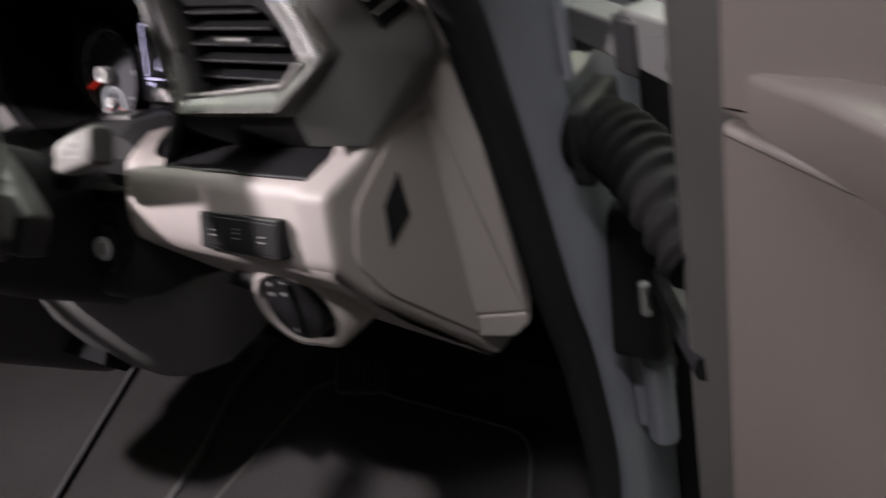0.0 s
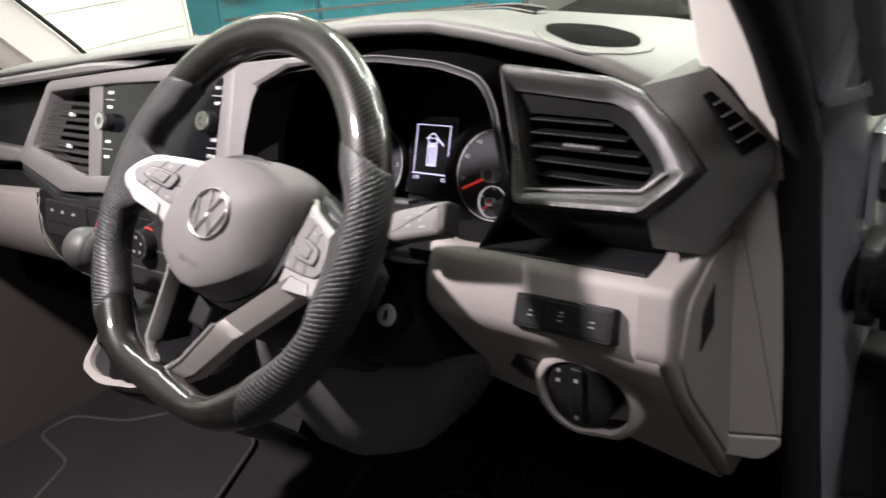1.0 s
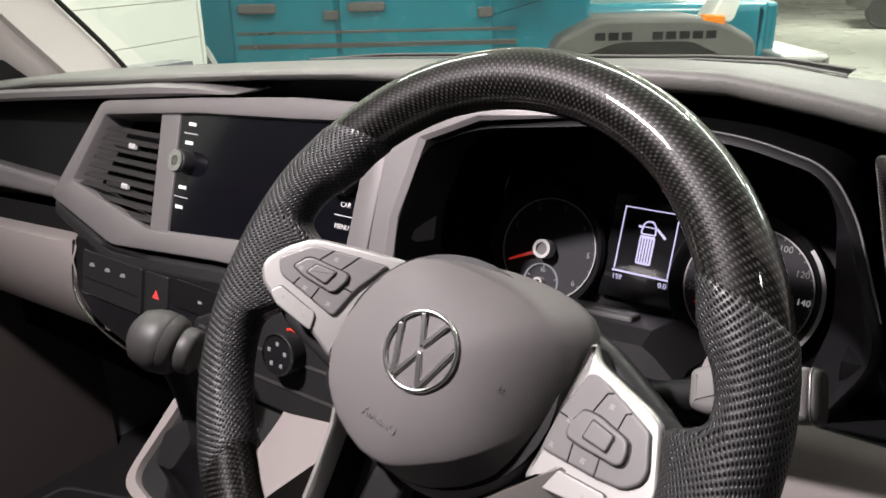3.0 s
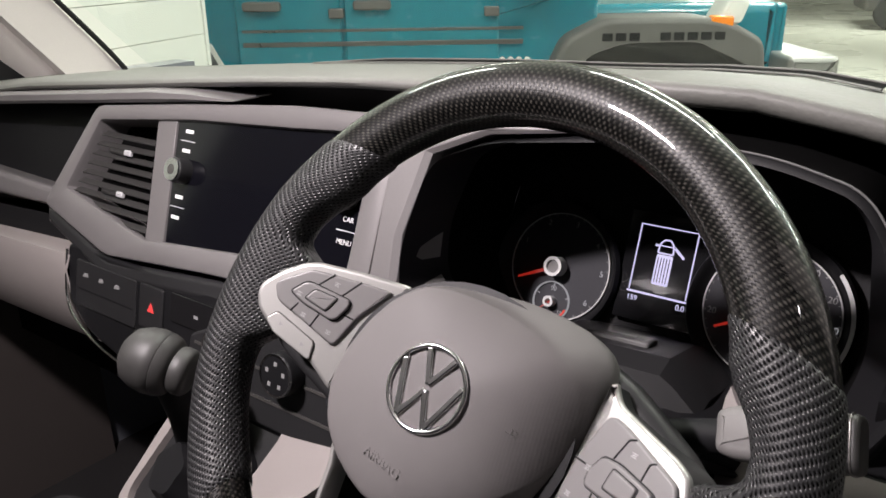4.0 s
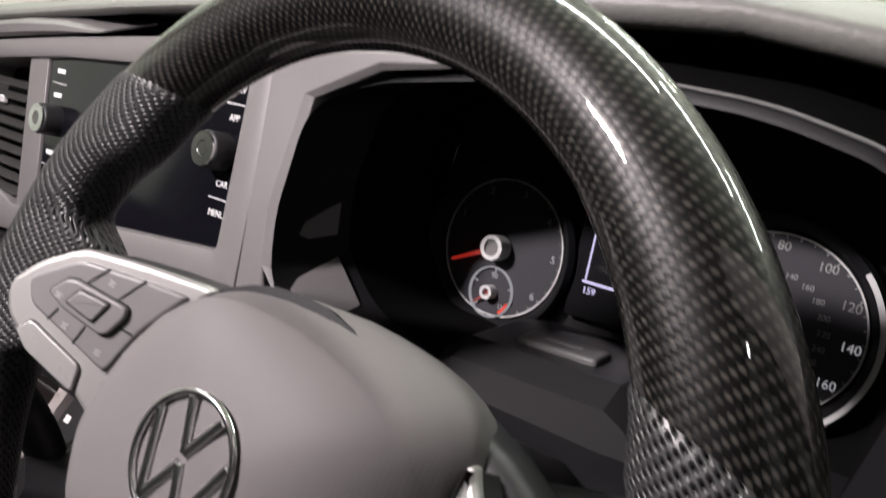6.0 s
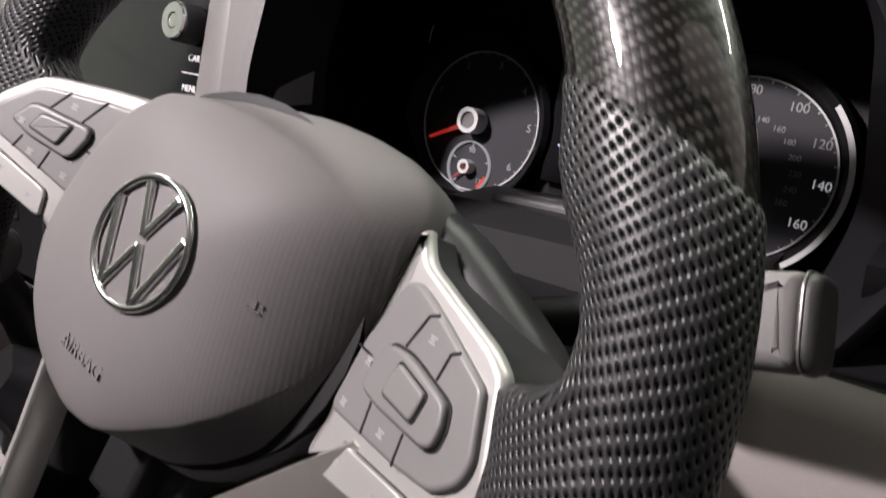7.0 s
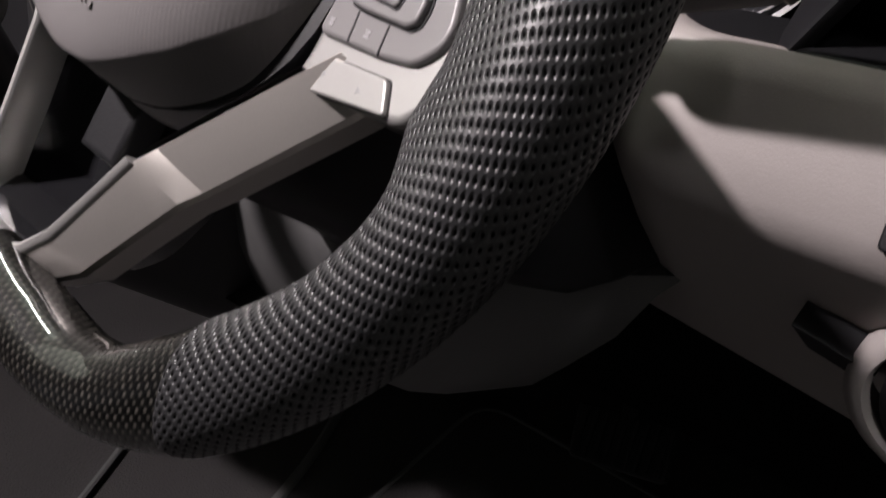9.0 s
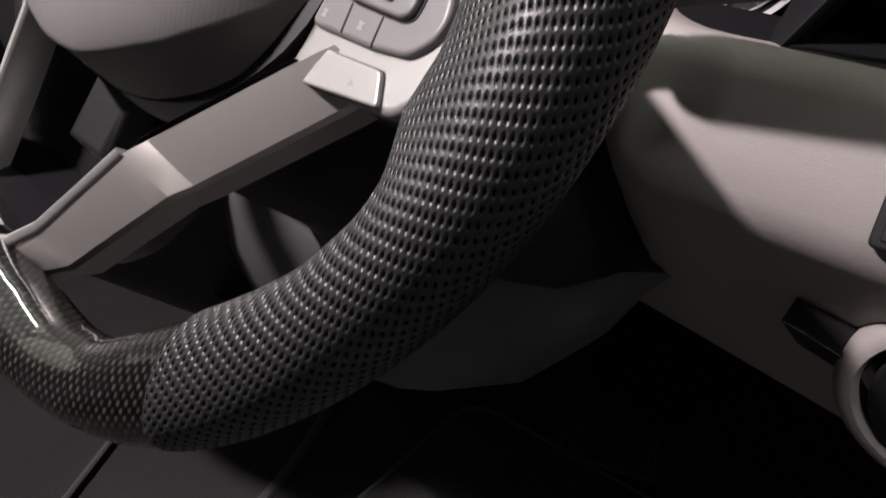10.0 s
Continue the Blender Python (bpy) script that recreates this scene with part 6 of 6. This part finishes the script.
rings(bm, [[WM @ Vector((u0, v0, n0)), WM @ Vector((u1, v0 - 0.001, n0)), WM @ Vector((u1, v0 - 0.008, n0)), WM @ Vector((u0, v0 - 0.008, n0))] for u0, u1, v0, n0 in ((-0.031, 0.017, -0.131, -0.023), (-0.031, 0.019, -0.121, -0.040), (-0.031, 0.024, -0.108, -0.058))], cap0=True, cap1=True)
part("well_floor", bm, GLOSS, wheel, "glossy black floor of the spoke well", 30)
part("well_rib", box(bmesh.new(), WM, -0.012, 0.012, -0.10, -0.06, -0.052, -0.036, 0.003), BLACK, wheel)
bm = rings(bmesh.new(), [[WM @ Vector((r * math.cos(a), r * math.sin(a) * 0.9 - 0.005, n)) for a in [2 * math.pi * k / 36 for k in range(36)]] for r, n in ((0.075, -0.03), (0.072, -0.055), (0.055, -0.075), (0.045, -0.09))], cap0=True, cap1=True)
part("hub", bm, BLACK, wheel)
for s in (1, -1):
    part("spoke_back", slab(WM, rounded([(0.05 * s, 0.060), (0.0816 * s, 0.0522), (0.0968 * s, 0.0456), (0.12 * s, 0.0348), (0.1368 * s, 0.0242), (0.155 * s, 0.012), (0.155 * s, -0.02), (0.115 * s, -0.026), (0.06 * s, -0.03)] if s > 0 else [(-0.05, 0.040), (-0.150, 0.018), (-0.155, -0.02), (-0.125, -0.034), (-0.05, -0.05)], 0.004), -0.066, -0.042, 0.008), DARK, wheel)

# ---- teal off-road car beyond the windscreen ----
jl = Vector((-1.17, 4.0, 0.07))
ja = Vector((0.8, 0.6, 0))
JM = plane_at(jl, ja, (0, 0, 1))
car = thing("off_road_car", (-2.2, 3.9, 0), "teal off-road car with dark grey wheel arches", "car")


def jbox(name, x0, x1, z0, z1, n0, n1, mat, edge=0.02, label="", parent=None):
    return part(name, slab(JM, rounded([(x0, z0), (x1, z0), (x1, z1), (x0, z1)], 0.03), n0, n1, edge), mat, parent or car, label)


jbox("body", -3.25, -0.62, 0.55, 1.30, -1.65, -0.12, TEAL, 0.03, "teal body side")
jbox("bonnet", -0.75, 0.42, 0.78, 1.17, -1.45, -0.30, TEAL, 0.06)
jbox("grille", 0.40, 0.48, 0.70, 1.16, -1.42, -0.33, TEAL, 0.03)
jbox("hard_top", -3.2, -0.95, 1.30, 1.85, -1.62, -0.18, FLARE, 0.08)
for x0, x1 in ((-2.55, -1.99), (-1.97, -1.15)):
    d = part("door", slab(JM, rounded([(x0, 0.58), (x1, 0.58), (x1, 1.28), (x0, 1.28)], 0.05), -0.13, -0.10, 0.012), TEAL, car, "teal door")
    part("handle", slab(JM, rounded([(x0 + 0.05, 1.17), (x0 + 0.25, 1.17), (x0 + 0.25, 1.22), (x0 + 0.05, 1.22)], 0.02), -0.10, -0.06, 0.01), FLARE, d)
    part("window", slab(JM, rounded([(x0 + 0.05, 1.34), (x1 - 0.05, 1.34), (x1 - 0.08, 1.74), (x0 + 0.08, 1.74)], 0.04), -0.18, -0.165, 0.004), TINT, d)
part("flare", slab(JM, rounded([(-1.02, 0.58), (-0.86, 0.58), (-0.68, 0.90), (-0.50, 0.96), (-0.12, 0.96), (0.08, 0.82), (0.25, 0.80), (0.22, 1.00), (0.05, 1.09), (-0.10, 1.12), (-0.62, 1.12), (-0.82, 1.02)], 0.05), -0.40, 0.05, 0.035), FLARE, car, "dark grey front wheel arch")
part("inner_arch", slab(JM, rounded([(-0.86, 0.58), (-0.68, 0.90), (-0.12, 0.96), (0.08, 0.82), (0.10, 0.58)], 0.05), -0.5, -0.30), BLACK, car)
part("flare", slab(JM, rounded([(-3.5, 0.55), (-3.5, 1.12), (-2.76, 1.10), (-2.48, 0.62), (-2.64, 0.60), (-2.83, 0.95), (-3.35, 0.95)], 0.05), -0.40, 0.05, 0.035), FLARE, car, "dark grey rear wheel arch")
for k in range(3):
    part("arch_strip", slab(JM, bar(((-2.80 + 0.07 * k, 1.02), (-2.64 + 0.07 * k, 0.70)), 0.012 + 0.006 * (k == 1)), 0.045, 0.056, 0.003), LENS, car, "pale slanted strip on the rear arch")
for x in (-0.60, -0.53, -0.46, -0.30, -0.23, -0.16, -0.09, -0.02):
    part("fender_vent", slab(JM, rounded([(x - 0.027, 1.005), (x + 0.027, 1.005), (x + 0.027, 1.045), (x - 0.027, 1.045)], 0.006), 0.048, 0.054), BLACK, car)
part("body_stripe", slab(JM, [(-2.52, 0.985), (-1.02, 0.985), (-1.02, 1.01), (-2.52, 1.01)], -0.105, -0.096, 0.003), STEEL, car)
part("body_stripe", slab(JM, [(-2.52, 1.06), (-1.02, 1.06), (-1.02, 1.075), (-2.52, 1.075)], -0.105, -0.096, 0.003), STEEL, car)
for x in (-2.02, -1.20):
    part("door_hinge", slab(JM, rounded([(x - 0.03, 1.13), (x + 0.05, 1.13), (x + 0.05, 1.18), (x - 0.03, 1.18)], 0.01), -0.12, -0.07, 0.008), FLARE, car)
part("step_bar", tube([JM @ Vector((-2.7, 0.42, 0.02)), JM @ Vector((-1.8, 0.42, 0.02)), JM @ Vector((-0.95, 0.42, 0.02))], 0.045, 12), BLACK, car)
lampp = part("side_lamp", slab(JM, rounded([(-0.05, 1.06), (0.10, 1.08), (0.14, 1.20), (0.04, 1.22)], 0.03), -0.20, 0.02, 0.02), LENS, car, "clear front lamp")
part("indicator", slab(JM, rounded([(-0.08, 1.075), (0.05, 1.065), (0.05, 1.12), (-0.06, 1.125)], 0.015), -0.02, 0.045, 0.01), ORANGE, lampp, "orange indicator lens")
jbox("bumper", 0.40, 0.68, 0.60, 0.90, -1.6, -0.05, SILVER, 0.04, "pale grey front bumper")
for x in (-0.42, -3.25):
    wheel_p = part("wheel", rings(bmesh.new(), [[JM @ Vector((x + r * math.cos(a), 0.40 + (r + 0.010 * (k % 2) * (r > 0.45)) * math.sin(a), n)) for k, a in enumerate([2 * math.pi * k / 48 for k in range(48)])] for r, n in ((0.22, -0.30), (0.41, -0.30), (0.46, -0.25), (0.46, -0.02), (0.41, 0.03), (0.22, 0.03))]), TYRE, car, "black tyre")
    part("rim", disc(JM, x, 0.40, 0.225, -0.28, 0.0, 0.02, 40), STEEL, wheel_p)
for k in range(4):
    part("badge_mark", disc(JM, -1.13 + 0.045 * k, 0.90, 0.017, -0.12, -0.094, 0, 12), LENS, car, smooth=0)
part("door_mirror", slab(JM, rounded([(-1.05, 1.25), (-0.85, 1.25), (-0.85, 1.42), (-1.05, 1.42)], 0.03), -0.05, 0.12, 0.03), BLACK, car)

# dark vehicle further back
far = thing("parked_vehicle", (-1.2, 17.6, 0), "dark parked vehicle further back in the hall", "car")
FM = plane_at((-2.82, 17.4, 0), (0.95, 0.3, 0), (0, 0, 1))
part("body", slab(FM, rounded([(0, 0.35), (3.5, 0.35), (3.5, 1.3), (0.2, 1.3), (0.0, 1.0)], 0.1), -1.6, 0.0, 0.08), FLARE, far)
part("wheel", disc(FM, 0.55, 0.36, 0.36, -0.2, 0.03, 0.04, 40), TYRE, far)
